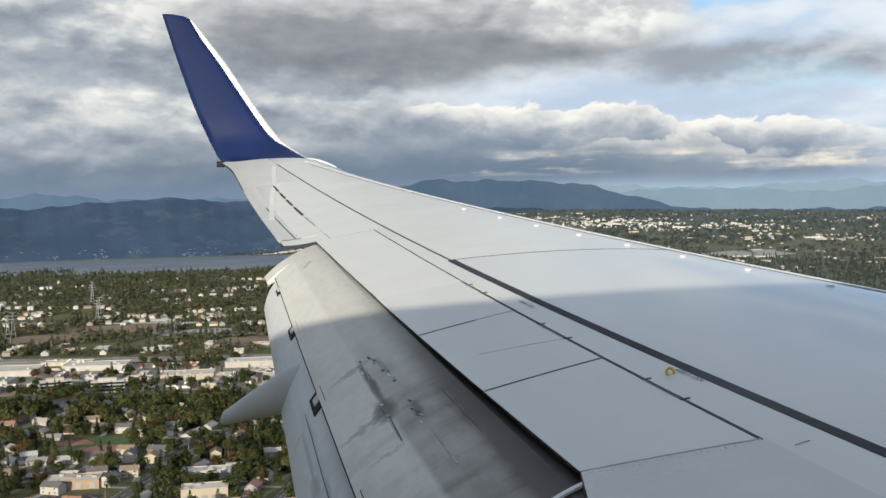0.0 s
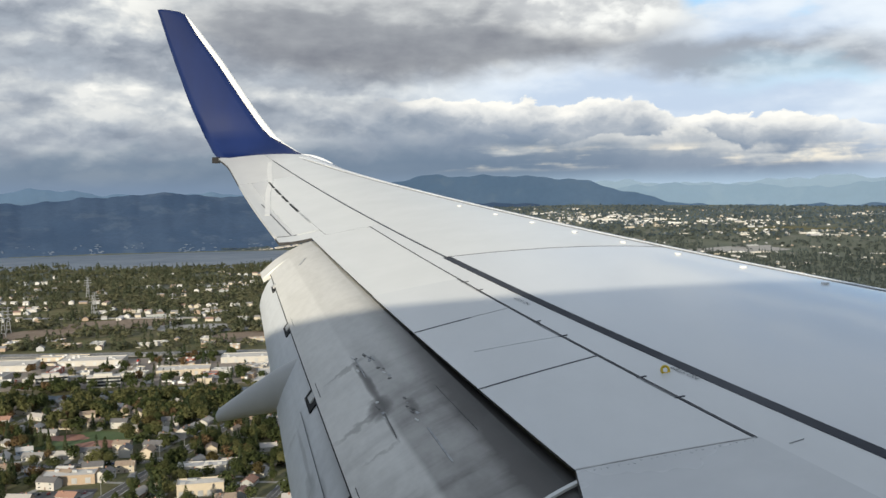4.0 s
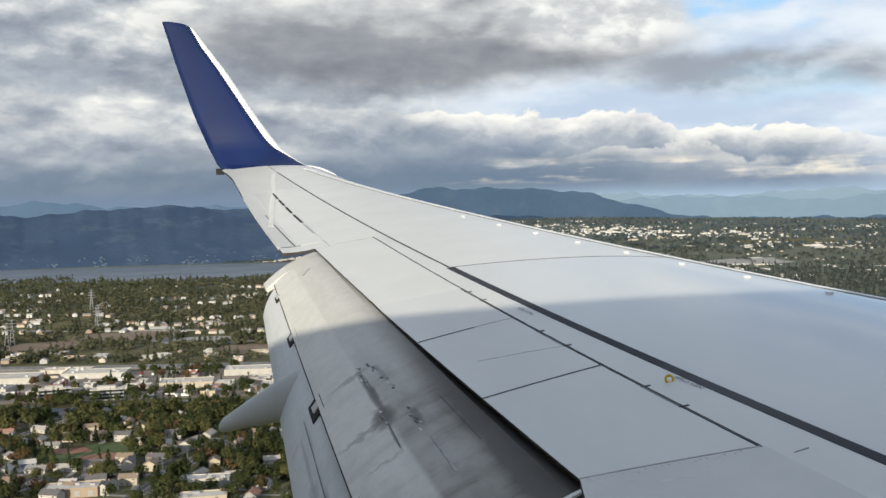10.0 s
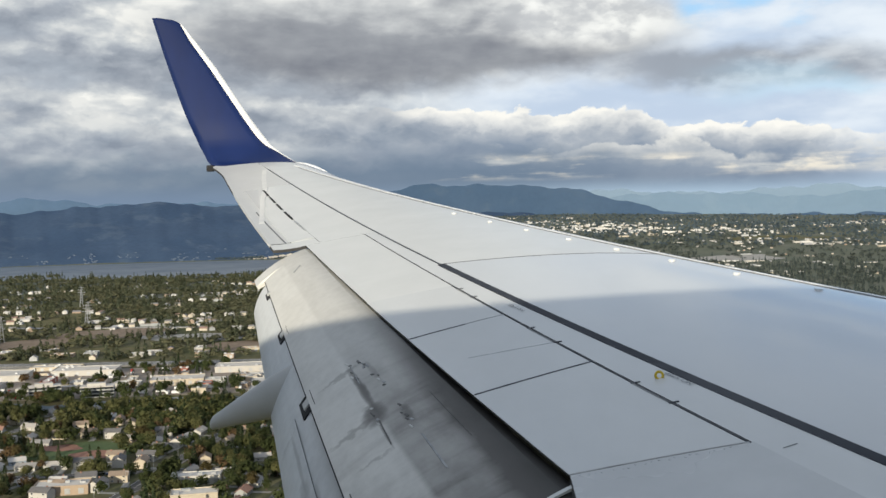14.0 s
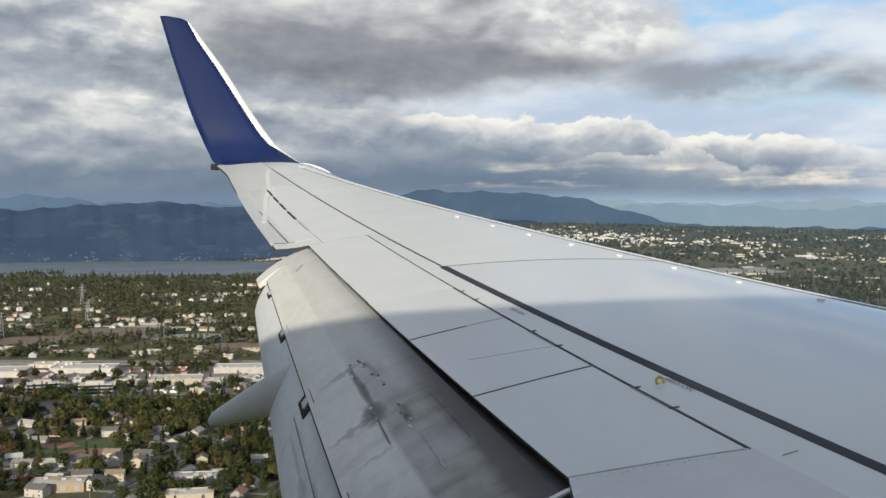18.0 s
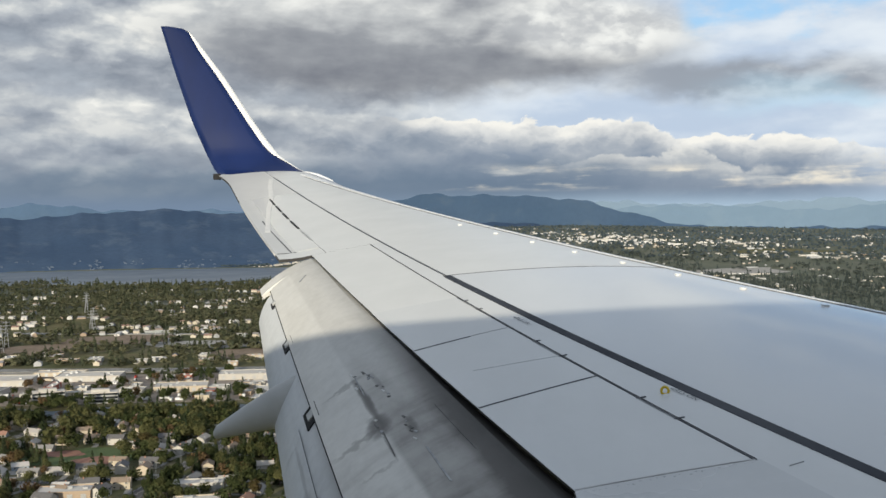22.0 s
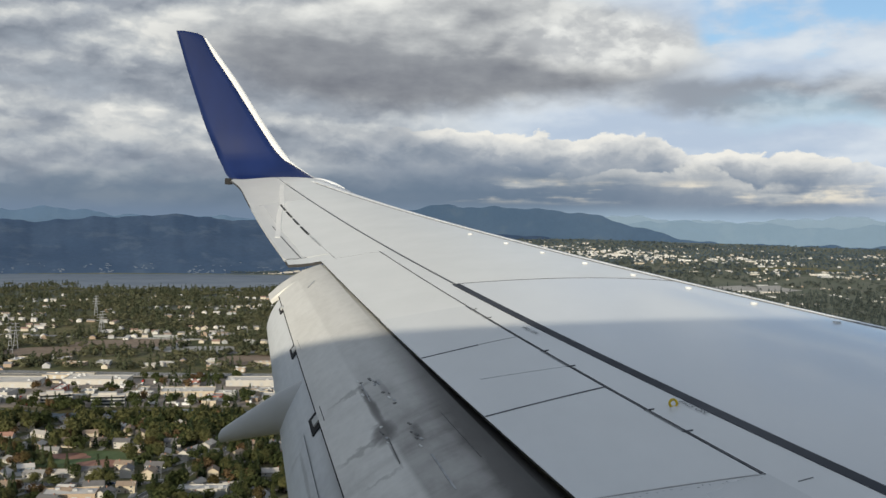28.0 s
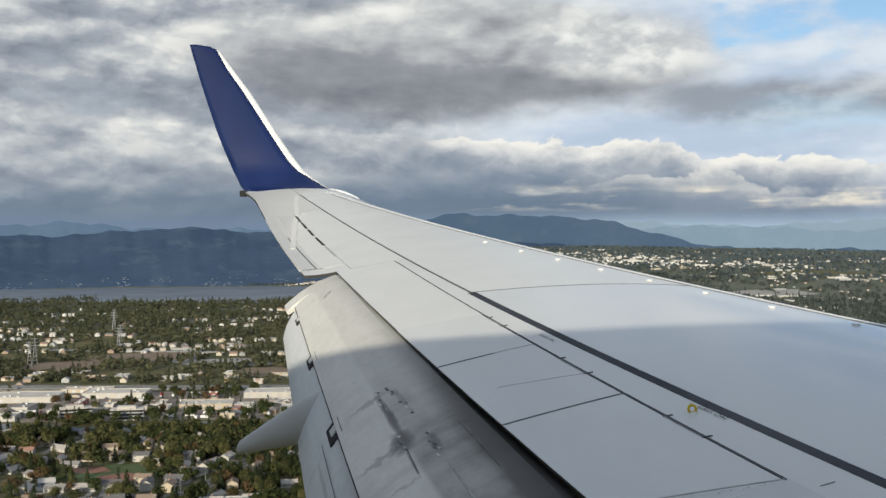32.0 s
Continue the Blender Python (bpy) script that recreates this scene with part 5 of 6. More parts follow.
build_office(-335, 1076, 34, 17, 3, 12, "dark-banded three-storey office block with a pale roof")
build_office(-392, 1082, 32, 16, 3, 24, "dark-banded office block set at an angle")
build_office(-520, 1084, 32, 16, 3, 5, "low dark-banded office block with a pale roof")


paved("parking_lot", -248, 662, 56, 44, 8, ASPHALT, "grey asphalt car park among shops", "car park")
paved("freight_yard", -420, 1160, 640, 200, 5, YARD, "wide dusty tan yards round the warehouses", "yard")
paved("gravel_lot", -560, 1200, 120, 70, 5, DIRT, "bare brown gravel lot", "yard")
TAKEN.append((-248, 662, 33))


def build_car(mat, label):
    c = empty("car", (0, 0, 0), label=label, category="car", group="parked cars")
    bm = block(-2.2, 2.2, -0.9, 0.9, 0.35, 0.95)
    bmesh.ops.bevel(bm, geom=bm.edges[:], offset=0.12, segments=1)
    part("body", bm, mat, c)
    bm = bmesh.new()
    lo = [bm.verts.new(p) for p in ((-1.7, -0.8, 0.94), (1.1, -0.8, 0.94), (1.1, 0.8, 0.94), (-1.7, 0.8, 0.94))]
    hi = [bm.verts.new(p) for p in ((-1.2, -0.65, 1.45), (0.4, -0.65, 1.45), (0.4, 0.65, 1.45), (-1.2, 0.65, 1.45))]
    bm.faces.new(hi)
    for i in range(4):
        bm.faces.new((lo[i], lo[(i + 1) % 4], hi[(i + 1) % 4], hi[i]))
    part("cabin_glass", bm, PANE, c)
    part("cabin_roof", block(-1.15, 0.35, -0.62, 0.62, 1.45, 1.50), mat, c)
    for x in (-1.35, 1.35):
        for y in (-0.82, 0.82):
            bm = bmesh.new()
            bmesh.ops.create_cone(bm, cap_ends=True, segments=10, radius1=0.33, radius2=0.33, depth=0.2, matrix=Matrix.Translation((x, y, 0.33)) @ pose(0, 0, 0, 90, 0, 0))
            part("wheel", bm, BLACK, c)
    return c


CAR_PAINT = [material("car_paint_" + n, col, 0.25, spread=0.02, coat=0.4) for n, col in (("white", (0.75, 0.75, 0.75)), ("silver", (0.42, 0.43, 0.44)), ("black", (0.02, 0.02, 0.022)), ("red", (0.35, 0.03, 0.025)), ("blue", (0.03, 0.07, 0.2)))]
CARS = [build_car(m, f"{n} parked saloon car") for m, n in zip(CAR_PAINT, ("white", "silver", "black", "dark red", "blue"))]
used = set()
spots = [(-270 + 6 * i, 648 + 14 * j, 98) for i in range(8) for j in range(3)]
spots += [(-600 + 12 * i, 1105 + 16 * j, 95) for i in range(14) for j in range(2)]
for pts, wide in ROADS[:5]:
    for i in range(8):
        s = rnd.random()
        a, b = pts[0], pts[-1]
        spots.append((a[0] + (b[0] - a[0]) * s + rnd.choice((-1, 1)) * wide * 0.26 * 0.2, a[1] + (b[1] - a[1]) * s + rnd.choice((-1, 1)) * wide * 0.26, math.degrees(math.atan2(b[1] - a[1], b[0] - a[0]))))
for x, y, ang in spots:
    if rnd.random() < 0.25:
        continue
    k = rnd.randrange(len(CARS))
    m = pose(x, y, ground(x, y) + 0.2, 0, 0, ang)
    if k in used:
        copy_thing(CARS[k], m)
    else:
        CARS[k].matrix_world = m
        used.add(k)


def build_truck(mat, label):
    t = empty("box_truck", (0, 0, 0), label=label, category="truck", group="parked trucks")
    bm = block(-5.5, 2.2, -1.25, 1.25, 1.0, 3.8)
    bmesh.ops.bevel(bm, geom=bm.edges[:], offset=0.08, segments=1)
    part("cargo_box", bm, mat, t)
    bm = block(2.5, 4.6, -1.15, 1.15, 0.7, 2.9)
    bmesh.ops.bevel(bm, geom=bm.edges[:], offset=0.2, segments=1)
    cab = part("cab", bm, CAR_PAINT[0], t)
    part("windscreen", block(4.52, 4.64, -0.95, 0.95, 1.8, 2.6), PANE, cab)
    part("chassis", block(-5.4, 4.4, -0.5, 0.5, 0.55, 1.0), BLACK, t)
    for x in (-4.6, -3.5, 3.5):
        for y in (-1.0, 1.0):
            bm = bmesh.new()
            bmesh.ops.create_cone(bm, cap_ends=True, segments=10, radius1=0.5, radius2=0.5, depth=0.3, matrix=Matrix.Translation((x, y, 0.5)) @ pose(0, 0, 0, 90, 0, 0))
            part("wheel", bm, BLACK, t)
    return t


TRUCKS = [build_truck(CAR_PAINT[0], "white box truck parked in the yard"), build_truck(WALLS[1], "cream box truck parked in the yard"), build_truck(CAR_PAINT[3], "red box truck parked in the yard")]
used = set()
rk = random.Random(17)
for i in range(64):
    x, y = rk.uniform(-540, -160), rk.uniform(1065, 1110) if i % 2 else rk.uniform(1180, 1250)
    if not free(x, y, 4):
        continue
    TAKEN.append((x, y, 5))
    k = rk.choices((0, 1, 2), (6, 2, 1))[0]
    m = pose(x, y, ground(x, y) + 0.15, 0, 0, rk.choice((5, 95)) + rk.uniform(-3, 3))
    if k in used:
        copy_thing(TRUCKS[k], m)
    else:
        TRUCKS[k].matrix_world = m
        used.add(k)
for i in range(260):
    x, y = rk.uniform(-560, -120), rk.uniform(1062, 1262) if rk.random() < 0.85 else rk.uniform(1338, 1420)
    L, W = rk.uniform(14, 38), rk.uniform(10, 18)
    if free(x, y, L * 0.42) and not near_road(x, y, L * 0.6):
        w = rk.choice((0, 0, 1, 1, 2, 3, 5))
        build_warehouse(x, y, L, W, rk.uniform(3.4, 5.5), rk.choice((4, 94)) + rk.uniform(-4, 4), WALLS[w], rk.choice((MEMBRANE, MEMBRANE, MEMBRANE, PINK_ROOF, ROOFS[0], ROOFS[1], ROOFS[5])),
                        ("white", "cream", "grey", "tan", "blue", "red")[w] + " flat-roofed workshop among yards and trees", 2, 2, "workshop")


# ---- trees ----
def crown_points(rng, kind, n, size):
    """Triangles of leaf clumps: vertices (n, 3, 3) of a crown that stands on z = 0 and is 1 high."""
    out = np.zeros((n, 3, 3))
    for i in range(n):
        axis = np.array((0.0, 0.0, 0.45))
        if kind == "conifer":
            h = rng.random() ** 1.4
            r = 0.19 * (1 - h) * (0.55 + 0.45 * rng.random()) + 0.01
            a = rng.uniform(0, 2 * math.pi)
            c = np.array((r * math.cos(a), r * math.sin(a), 0.10 + 0.9 * h - 0.05 * r))
        elif kind == "poplar":
            h = rng.random()
            r = 0.12 * math.sin(math.pi * min(h * 0.9 + 0.1, 1)) ** 0.6 * math.sqrt(rng.random())
            a = rng.uniform(0, 2 * math.pi)
            c = np.array((r * math.cos(a), r * math.sin(a), 0.08 + 0.92 * h))
        else:
            lobe = rng.randrange(7)
            la = lobe * 2.4
            centre = np.array((0.20 * math.cos(la) * (lobe > 0), 0.20 * math.sin(la) * (lobe > 0), 0.60 + 0.10 * math.sin(lobe * 1.7) + (0.12 if lobe == 0 else 0)))
            v = np.array([rng.gauss(0, 1) for _ in range(3)])
            v /= np.linalg.norm(v)
            c = centre + v * np.array((0.20, 0.20, 0.22)) * (0.75 + 0.3 * rng.random())
            axis = centre * 0.8
        # a ragged leaf clump that faces away from the crown's middle
        face = (c - axis) * ((1, 1, 0.35) if kind != "broad" else (1, 1, 1))
        face = face / (np.linalg.norm(face) + 1e-6) + np.array([rng.gauss(0, 0.38) for _ in range(3)])
        face /= np.linalg.norm(face)
        side = np.cross(face, np.array([rng.gauss(0, 1) for _ in range(3)]))
        side /= np.linalg.norm(side)
        other = np.cross(face, side)
        for k in range(3):
            a = 2.094 * k + rng.uniform(-0.5, 0.5)
            out[i, k] = c + size * rng.uniform(0.75, 1.25) * (side * math.cos(a) + other * math.sin(a))
    return out


def mesh_of(tris, name, mat):
    n = len(tris)
    me = bpy.data.meshes.new(name)
    me.vertices.add(n * 3)
    me.vertices.foreach_set("co", tris.reshape(-1).astype(np.float32))
    me.loops.add(n * 3)
    me.loops.foreach_set("vertex_index", np.arange(n * 3, dtype=np.int32))
    me.polygons.add(n)
    me.polygons.foreach_set("loop_start", np.arange(0, n * 3, 3, dtype=np.int32))
    me.polygons.foreach_set("loop_total", np.full(n, 3, dtype=np.int32))
    me.materials.append(mat)
    me.update(calc_edges=True)
    return me


rng = random.Random(21)
KINDS = []
for kind, mat, label, count_, size, ratio in (("broad", LEAF, "broad green leafy tree with a ragged crown", 950, 0.048, 1.0), ("broad", LEAF, "rounded olive green leafy tree", 850, 0.052, 1.0),
                                              ("conifer", NEEDLE, "tall dark green conifer", 800, 0.032, 1.0), ("poplar", LEAF, "slim upright green poplar", 650, 0.031, 1.0), ("broad", LEAF_WARM, "leafy tree turning brown in autumn", 850, 0.052, 1.0)):
    t = empty("tree", (0, 0, 0), label=label, category="tree", group="trees among the houses")
    crown = new("crown", mesh_of(crown_points(rng, kind, count_, size), "crown", mat))
    crown.parent = t
    bm = bmesh.new()
    bmesh.ops.create_cone(bm, cap_ends=True, segments=7, radius1=0.028, radius2=0.012, depth=0.56, matrix=Matrix.Translation((0, 0, 0.26)))
    for i in range(4):
        a = i * 1.6
        bmesh.ops.create_cone(bm, cap_ends=False, segments=5, radius1=0.010, radius2=0.004, depth=0.3, matrix=Matrix.Translation((0.07 * math.cos(a), 0.07 * math.sin(a), 0.48)) @ pose(0, 0, 0, 35 * math.sin(a), 35 * math.cos(a), 0))
    part("trunk", bm, BARK, t)
    KINDS.append(t)


OPEN = set()


def open_before(x, y, reach):
    """Keep a yard of lower growth on the sunny side of a house."""
    d = math.hypot(x - CX, y - CY)
    for i in range(int(reach / 8) + 1):
        f = 1 - i * 8 / d
        for o in (-8, 0, 8):
            OPEN.add((int((CX + (x - CX) * f + o) // 10), int((CY + (y - CY) * f) // 10)))


for x, y, ang in SITES:
    if (x, y, 9) in TAKEN:
        open_before(x, y, 40)
for i in range(-45, 46, 9):
    for j in (-24, -12, 0, 12, 24):
        open_before(-275 + i, 824 + j, 52)
        open_before(-248 + i * 0.6, 662 + j * 0.8, 30)
for (x0, y0), (x1, y1) in zip(RIVER[2:], RIVER[3:8]):
    for i in range(12):
        open_before(x0 + (x1 - x0) * i / 12, y0 + (y1 - y0) * i / 12, 40)
in_open = lambda x, y: (int(x // 10), int(y // 10)) in OPEN

placed, used = 0, set()
rt = random.Random(31)
while placed < 290:
    az, d = radians(rt.uniform(-26, -6)), 590 + 330 * rt.random() ** 0.8
    x, y = CX + d * math.sin(az), CY + d * math.cos(az)
    if near_road(x, y, 3) or not free(x, y, 2.0) or (in_open(x, y) and rt.random() < 0.9):
        continue
    k = rt.choices(range(5), (4, 3.4, 3.6, 2.2, 0.5))[0]
    h = rt.uniform(8.5, 15.5) * (1.25 if k in (2, 3) else 1.0)
    m = pose(x, y, ground(x, y), 0, 0, rt.uniform(0, 360))
    if k in used:
        t = copy_thing(KINDS[k], m)
    else:
        t = KINDS[k]
        t.matrix_world = m
        used.add(k)
    t.scale = (h * rt.uniform(0.9, 1.15), h * rt.uniform(0.9, 1.15), h)
    placed += 1


def forest(name, label, mat, kind, spots, n, size, seed, wide=1.0):
    """Many trees in one mesh: spots of x, y, height."""
    r = random.Random(seed)
    models = [crown_points(r, kind, n, size) for _ in range(6)]
    blocks = []
    for x, y, h in spots:
        a = r.uniform(0, 2 * math.pi)
        c, s = math.cos(a), math.sin(a)
        turn = np.array(((c, -s, 0), (s, c, 0), (0, 0, 1))) * h
        w = r.uniform(0.9, 1.25) * wide
        v = r.choice(models) @ turn.T
        v[:, :, :2] *= w
        blocks.append(v + np.array((x, y, ground(x, y) - 0.02 * h)))
    ob = new(name, mesh_of(np.concatenate(blocks), name, mat))
    tagged(ob, label, "trees", kind="stuff")


def scatter(r, n, az0, az1, d0, d1, power, gap, test=None):
    out = []
    tries = 0
    while len(out) < n and tries < n * 6:
        tries += 1
        az, d = radians(r.uniform(az0, az1)), d0 + (d1 - d0) * r.random() ** power
        x, y = CX + d * math.sin(az), CY + d * math.cos(az)
        if near_road(x, y, gap) or lake_share(x, y) > 0.02 or (d < 1350 and in_river(x, y, 20)) or not free(x, y, 1.0):
            continue
        if 1270 < y < 1330 and x > -1100 and x < 600:
            continue
        if -740 < x < -100 and 1058 < y < 1262 and r.random() < 0.90:
            continue
        if in_open(x, y) and r.random() < 0.88:
            continue
        if test and not test(x, y):
            continue
        out.append((x, y, r.uniform(7, 14.5)))
    return out


def far_houses(name, label, spots, walls, roof, seed):
    """Small houses far off, one mesh: a body and a gable roof each."""
    r = random.Random(seed)
    verts, faces, mats = [], [], []
    for x, y, L, W, H, flat in spots:
        a = r.choice((0.1, 0.1 + math.pi / 2)) + r.uniform(-0.15, 0.15)
        c, s = math.cos(a), math.sin(a)
        g = ground(x, y)
        o = len(verts)
        top = H if flat else H + W * 0.28
        pts = [(-L, -W, -2), (L, -W, -2), (L, W, -2), (-L, W, -2), (-L, -W, H), (L, -W, H), (L, W, H), (-L, W, H), (-L, 0, top), (L, 0, top)]
        for px, py, pz in pts:
            verts.append((x + c * px / 2 - s * py / 2, y + s * px / 2 + c * py / 2, g + pz))
        for f, mi in (((0, 1, 5, 4), 0), ((2, 3, 7, 6), 0), ((1, 2, 6, 9, 5), 0), ((3, 0, 4, 8, 7), 0), ((4, 5, 9, 8), 1), ((7, 8, 9, 6), 1)):
            faces.append(tuple(o + i for i in f))
            mats.append(mi)
    me = bpy.data.meshes.new(name)
    me.from_pydata(verts, [], faces)
    me.materials.append(walls)
    me.materials.append(roof)
    me.polygons.foreach_set("material_index", mats)
    tagged(new(name, me), label, "houses", kind="stuff")


def far_spots(seed, n, az0, az1, d0, d1, big=0.0, size=1.0, cluster=-0.05):
    r = random.Random(seed)
    out = []
    for x, y, h in scatter(r, n, az0, az1, d0, d1, 0.85, 2, lambda x, y: noise.noise((x / 190, y / 190, 9)) > cluster):
        if r.random() < big:
            out.append((x, y, size * r.uniform(30, 80), size * r.uniform(15, 32), size * r.uniform(6, 10), True))
        else:
            out.append((x, y, size * r.uniform(10, 17), size * r.uniform(8, 11), size * r.uniform(3.5, 6.5), False))
    return out


def mixed_wall(name, colours):
    """Paint that changes from house to house."""
    mat = bpy.data.materials.new(name)
    mat.use_nodes = True
    k = Nodes(mat.node_tree)
    n = len(colours)
    ramp = k.add("ShaderNodeValToRGB")
    k.put(ramp.inputs[0], k.add("ShaderNodeNewGeometry").outputs["Random Per Island"])
    ramp.color_ramp.interpolation = "CONSTANT"
    while len(ramp.color_ramp.elements) < n:
        ramp.color_ramp.elements.new(1.0)
    for i, (e, c) in enumerate(zip(ramp.color_ramp.elements, colours)):
        e.position, e.color = i / n, (*c, 1.0)
    surf, out = k.add("ShaderNodeBsdfPrincipled"), k.add("ShaderNodeOutputMaterial")
    dirt = k.noise(k.add("ShaderNodeTexCoord").outputs["Object"], 0.4, 4, 0.6)
    k.put(surf.inputs["Base Color"], k.mix(k.step(dirt, 0.35, 0.75, 0.0, 0.35), ramp.outputs[0], (0.16, 0.15, 0.14)))
    surf.inputs["Roughness"].default_value = 0.8
    k.put(out.inputs[0], surf.outputs[0])
    return mat


MIX_WALL = mixed_wall("mixed_house_paint", ((0.60, 0.59, 0.56), (0.52, 0.46, 0.37), (0.34, 0.36, 0.37), (0.64, 0.62, 0.60), (0.36, 0.27, 0.20), (0.46, 0.47, 0.48), (0.58, 0.52, 0.42)))
TOWN_WALL = mixed_wall("town_building_paint", ((0.66, 0.66, 0.65), (0.52, 0.50, 0.46), (0.70, 0.70, 0.69), (0.36, 0.37, 0.39), (0.58, 0.55, 0.51)))
MIX_ROOF = mixed_wall("mixed_house_roofing", ((0.46, 0.44, 0.42), (0.24, 0.23, 0.22), (0.30, 0.23, 0.18), (0.52, 0.50, 0.48), (0.20, 0.20, 0.21), (0.36, 0.33, 0.30), (0.30, 0.19, 0.15)))

# houses over the slope behind the freeway: short rows along their streets
rh = random.Random(57)
slope_houses = []
for _ in range(44):
    az, d = radians(rh.uniform(-30, -3)), 1400 + 1450 * rh.random() ** 0.8
    x, y = CX + d * math.sin(az), CY + d * math.cos(az)
    lean = rh.uniform(-0.12, 0.18)
    for i in range(rh.randrange(3, 12)):
        px, py = x + i * rh.uniform(17, 27), y + i * 20 * lean + rh.uniform(-7, 7)
        if lake_share(px, py) < 0.01 and free(px, py, 8):
            big = rh.random() < 0.05
            slope_houses.append((px, py, rh.uniform(30, 60) if big else rh.uniform(9, 15), rh.uniform(8, 10), rh.uniform(3.2, 5.4), big))
            open_before(px, py, 44)
for _ in range(90):
    az, d = radians(rh.uniform(-30, -3)), 1400 + 1450 * rh.random() ** 0.8
    x, y = CX + d * math.sin(az), CY + d * math.cos(az)
    if free(x, y, 8) and lake_share(x, y) < 0.01:
        slope_houses.append((x, y, rh.uniform(9, 14), 8.5, rh.uniform(3.2, 5.0), False))
far_houses("hillside_houses", "pale and tan houses in rows over the wooded hillside", slope_houses, MIX_WALL, MIX_ROOF, 1)

r = random.Random(61)
town = []
for az, spread, dist, rows, n in ((11.0, 2.0, 3700, 9, 190), (16.5, 2.4, 3620, 5, 110), (21.5, 3.0, 3350, 4, 70), (8.0, 1.6, 4150, 3, 40), (24.0, 3.0, 4150, 4, 60), (18.0, 4.0, 2900, 3, 34), (20.5, 2.6, 2080, 3, 26), (15.5, 2.0, 2450, 2, 22)):
    for _ in range(int(n * 0.75)):
        a, row = radians(r.gauss(az, spread)), r.randrange(rows)
        d = dist + row * 42 + r.gauss(0, 6)
        x, y = CX + d * math.sin(a), CY + d * math.cos(a)
        wide = r.random() < 0.26
        town.append((x, y, r.uniform(22, 60) if wide else r.uniform(5, 10), r.uniform(5, 8), r.uniform(2.2, 4.0), wide or r.random() < 0.3))
        open_before(x, y, 30)
far_houses("far_town", "bright cluster of white town buildings on a rise", town, TOWN_WALL, ROOFS[5], 6)


rs = random.Random(41)
low = lambda spots: [(x, y, h * 0.72) for x, y, h in spots]
clump = lambda x, y: noise.noise((x / 120, y / 90, 2)) + 0.6 * noise.noise((x / 380, y / 260, 12)) > -0.08
forest("near_woods", "mixed green broadleaf trees between the houses", LEAF, "broad", [(x, y, h * rs.uniform(0.75, 1.2)) for x, y, h in scatter(rs, 1000, -27, -5, 580, 1300, 0.85, 2.5)], 230, 0.085, 1)
screen = [(x + rs.uniform(-6, 6), 1048 + 0.10 * (x + 640) + rs.uniform(-7, 7), rs.uniform(8, 14)) for x in range(-640, -90, 11) if rs.random() < 0.8]
screen += [(x + rs.uniform(-6, 6), 965 + 0.08 * (x + 440) + rs.uniform(-5, 5), rs.uniform(7, 12)) for x in range(-440, -180, 10) if rs.random() < 0.75]
forest("screen_trees", "row of leafy trees before the warehouses and offices", LEAF, "broad", [p for p in screen if not in_river(p[0], p[1])], 200, 0.085, 16)
forest("near_conifers", "dark conifers between the houses", NEEDLE, "conifer", [(x, y, h * 1.3) for x, y, h in scatter(rs, 460, -27, -5, 580, 1300, 0.85, 2.5)], 170, 0.055, 2)
forest("belt_woods", "dense leafy woods between the houses and the yards", LEAF, "broad", [(x, y, h * 1.15) for x, y, h in scatter(rs, 420, -27, -5, 900, 1080, 1.0, 2.5)], 170, 0.10, 21)
forest("autumn_trees", "scattered trees in brown autumn leaf", LEAF_WARM, "broad", scatter(rs, 130, -27, -5, 580, 1300, 0.75, 2.5), 150, 0.10, 3)
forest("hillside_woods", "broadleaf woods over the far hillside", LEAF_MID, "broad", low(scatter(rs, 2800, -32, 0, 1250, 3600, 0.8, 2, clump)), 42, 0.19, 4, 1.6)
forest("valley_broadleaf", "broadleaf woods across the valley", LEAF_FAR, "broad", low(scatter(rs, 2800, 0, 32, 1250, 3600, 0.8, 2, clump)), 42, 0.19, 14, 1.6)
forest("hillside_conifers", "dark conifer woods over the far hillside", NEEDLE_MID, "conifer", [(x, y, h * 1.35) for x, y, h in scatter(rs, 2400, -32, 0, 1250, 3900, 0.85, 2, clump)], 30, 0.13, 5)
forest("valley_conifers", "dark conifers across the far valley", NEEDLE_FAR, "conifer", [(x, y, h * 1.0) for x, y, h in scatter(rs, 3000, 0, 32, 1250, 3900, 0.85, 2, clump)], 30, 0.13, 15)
forest("horizon_woods", "woods on the far rise coloured blue-green for haze", HAZED_WOOD, "broad", [(x, y, h * 0.85) for x, y, h in scatter(rs, 4800, -8, 32, 3300, 4650, 0.9, 2) + scatter(rs, 900, -31, -8, 4075, 4140, 0.9, 2)], 16, 0.30, 7)
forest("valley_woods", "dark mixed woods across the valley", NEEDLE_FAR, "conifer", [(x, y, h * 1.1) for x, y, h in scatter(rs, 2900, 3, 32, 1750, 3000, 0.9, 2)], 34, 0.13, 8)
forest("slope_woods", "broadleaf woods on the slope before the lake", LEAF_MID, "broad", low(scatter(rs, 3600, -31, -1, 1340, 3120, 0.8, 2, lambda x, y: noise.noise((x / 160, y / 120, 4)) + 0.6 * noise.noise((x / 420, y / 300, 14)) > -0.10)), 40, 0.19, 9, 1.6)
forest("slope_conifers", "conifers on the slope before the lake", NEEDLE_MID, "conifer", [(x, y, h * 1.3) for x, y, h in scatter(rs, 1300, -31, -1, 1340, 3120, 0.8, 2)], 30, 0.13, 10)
forest("side_woods", "woods beyond the near suburb", NEEDLE, "broad", scatter(rs, 1500, -1, 32, 500, 2000, 0.8, 2), 50, 0.17, 6)


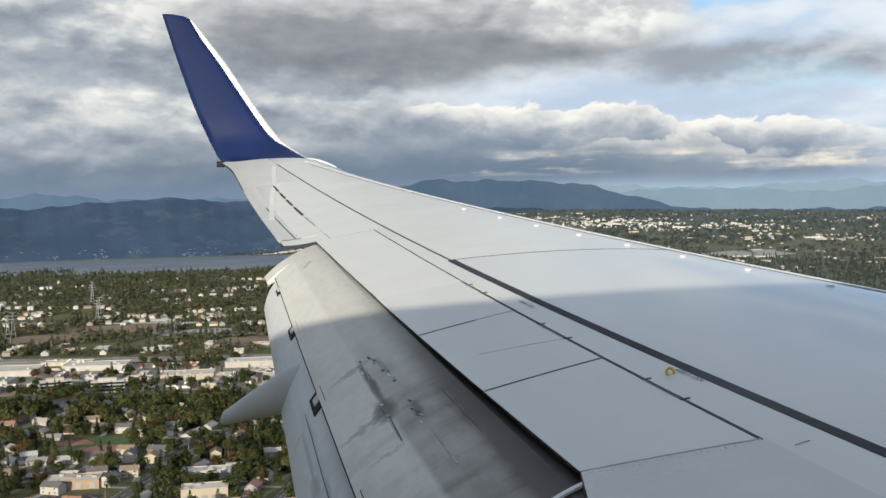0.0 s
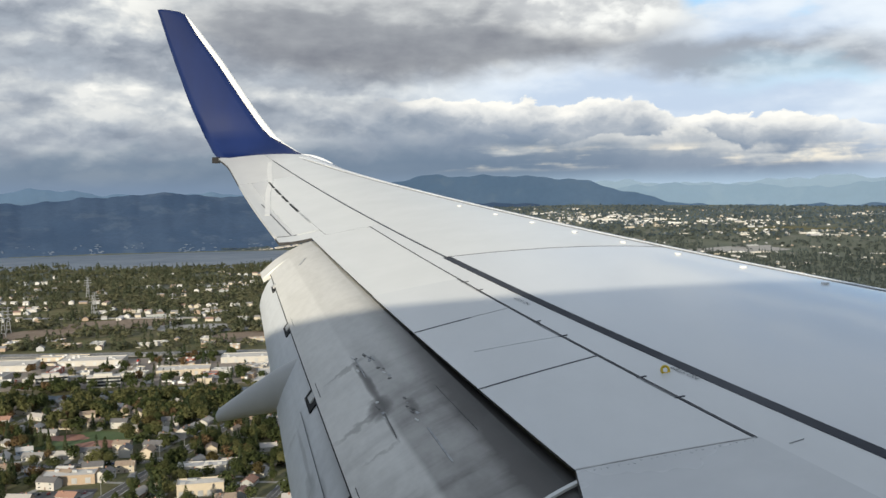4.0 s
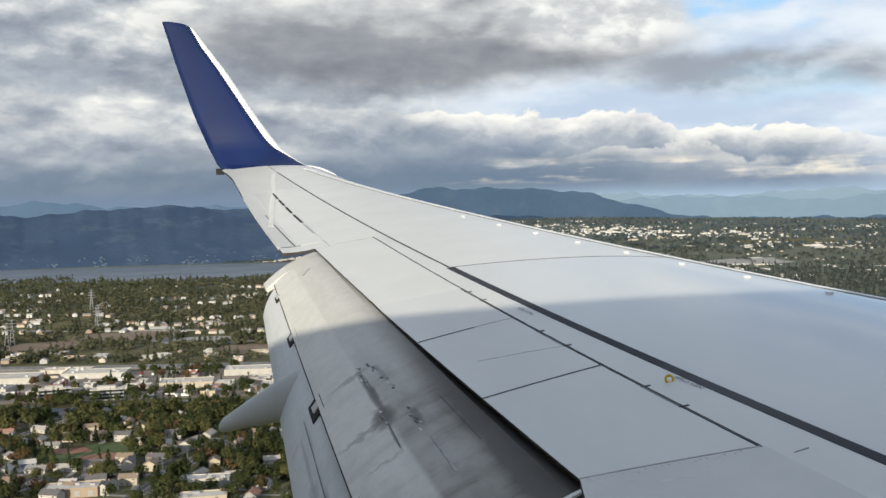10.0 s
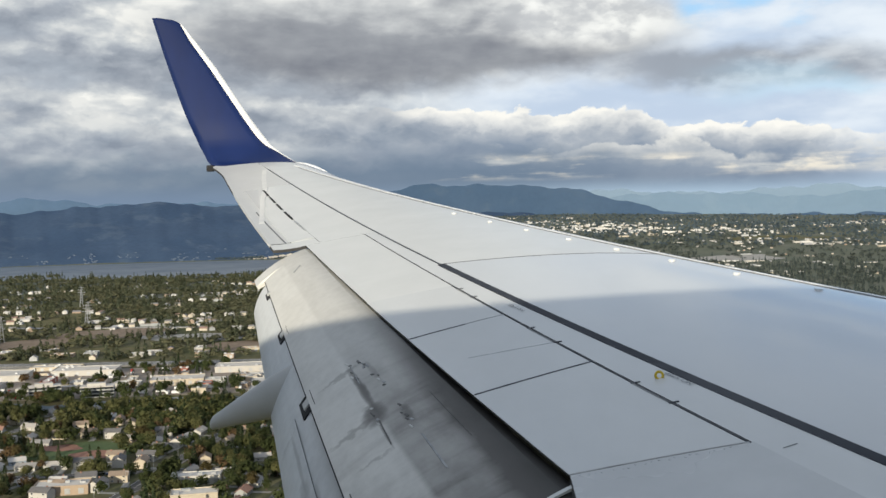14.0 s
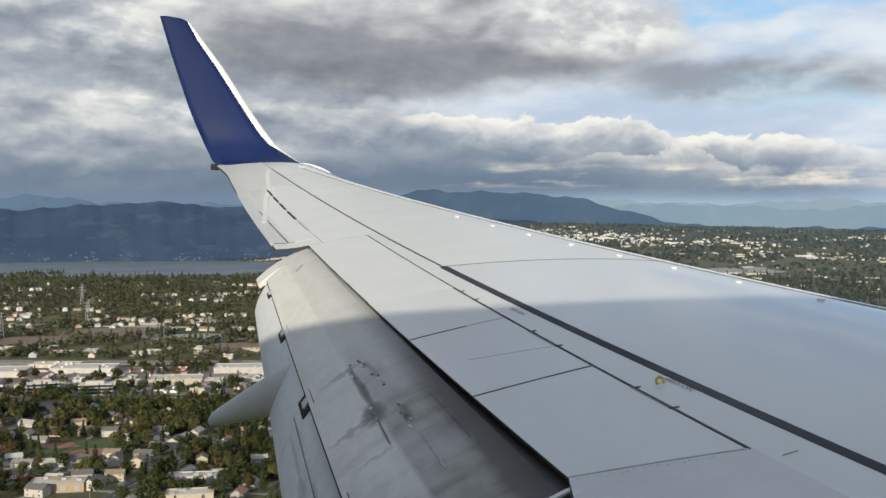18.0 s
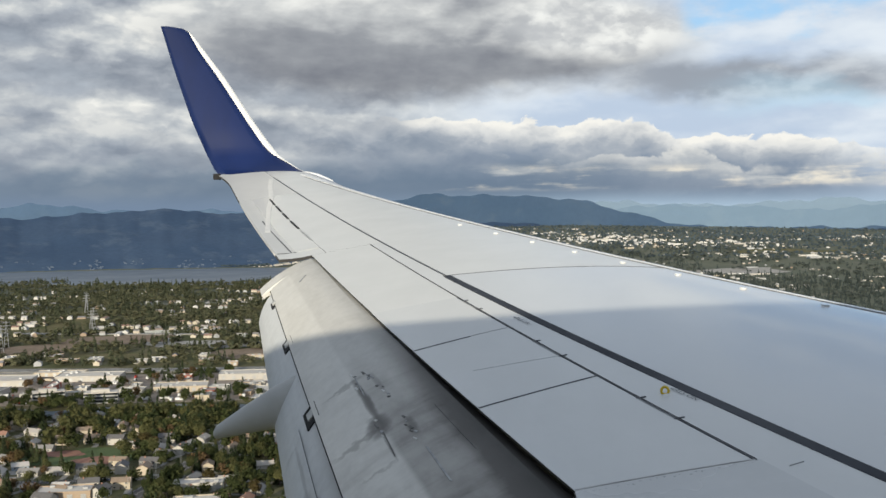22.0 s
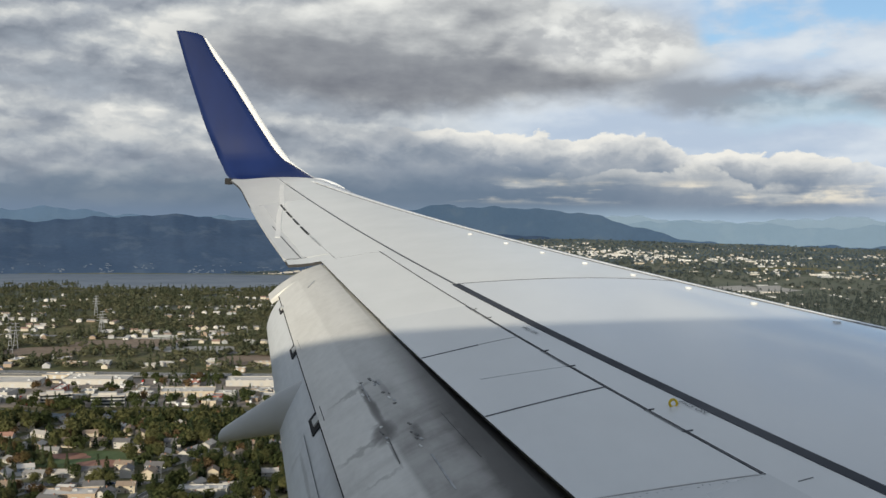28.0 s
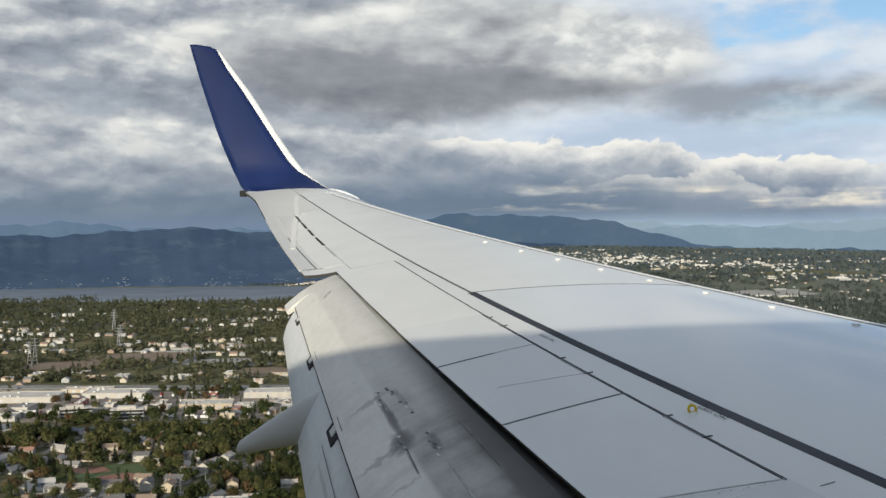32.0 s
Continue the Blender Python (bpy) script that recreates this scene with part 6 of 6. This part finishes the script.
far_houses("shore_houses", "tiny pale houses along the far lake shore", far_spots(53, 170, -31, -6, 4075, 4130, size=0.5), WALLS[0], ROOFS[0], 3)
far_houses("far_suburb", "far suburb of white and grey houses", far_spots(54, 420, -2, 31, 2100, 4500, 0.12, 0.5, 0.14), MIX_WALL, ROOFS[5], 4)
far_houses("far_suburb_roofs", "far suburb of grey houses", far_spots(55, 300, -2, 31, 2100, 4500, 0.04, 0.5, 0.10), MIX_WALL, MIX_ROOF, 5)


# ---- poles and pylons ----
def build_pylon():
    p = empty("power_pylon", (0, 0, 0), label="grey steel lattice power pylon on the hillside", category="pylon", group="power line")
    for sx in (-1, 1):
        for sy in (-1, 1):
            bm = sheet([[Vector((sx * w + dx, sy * w + dy, z)) for dx, dy in ((-0.25, -0.25), (0.25, -0.25), (0.25, 0.25), (-0.25, 0.25))] for w, z in ((3.4, 0), (0.8, 30), (0.5, 40))], closed=True)
            part("leg", bm, METAL, p)
    for z, w in ((28, 7), (33, 6), (38, 4.5)):
        part("cross_arm", block(-w, w, -0.35, 0.35, z, z + 0.7), METAL, p)
    for z in (6, 12, 18, 24):
        w = 3.4 - 2.6 * z / 30
        part("brace", block(-w, w, -w - 0.12, -w + 0.12, z, z + 0.35), METAL, p)
        part("brace", block(-w, w, w - 0.12, w + 0.12, z, z + 0.35), METAL, p)
    return p


first = build_pylon()
for i, (x, y) in enumerate(((-640, 1330), (-600, 1480), (-612, 1530), (-540, 1700), (-552, 1750), (-640, 1990), (-655, 2040))):
    m = pose(x, y, ground(x, y), 0, 0, 25)
    if i:
        copy_thing(first, m)
    else:
        first.matrix_world = m


def build_pole():
    p = empty("street_lamp", (0, 0, 0), label="tall grey street lamp beside the road", category="street lamp", group="street lamps")
    bm = bmesh.new()
    bmesh.ops.create_cone(bm, cap_ends=True, segments=8, radius1=0.16, radius2=0.09, depth=11, matrix=Matrix.Translation((0, 0, 5.5)))
    part("pole", bm, METAL, p)
    part("arm", block(0, 2.2, -0.06, 0.06, 10.8, 10.95), METAL, p)
    part("lamp_head", block(1.7, 2.5, -0.18, 0.18, 10.65, 10.82), TRIM, p)
    return p


first = build_pole()
n = 0
for pts, wide in (ROADS[0], ROADS[3]):
    a, b = pts[0], pts[-1]
    L = math.hypot(b[0] - a[0], b[1] - a[1])
    for s in range(20, int(L), 45):
        x, y = a[0] + (b[0] - a[0]) * s / L - (b[1] - a[1]) / L * (wide / 2 + 1), a[1] + (b[1] - a[1]) * s / L + (b[0] - a[0]) / L * (wide / 2 + 1)
        m = pose(x, y, ground(x, y), 0, 0, math.degrees(math.atan2(b[1] - a[1], b[0] - a[0])) - 90)
        if n:
            copy_thing(first, m)
        else:
            first.matrix_world = m
        n += 1
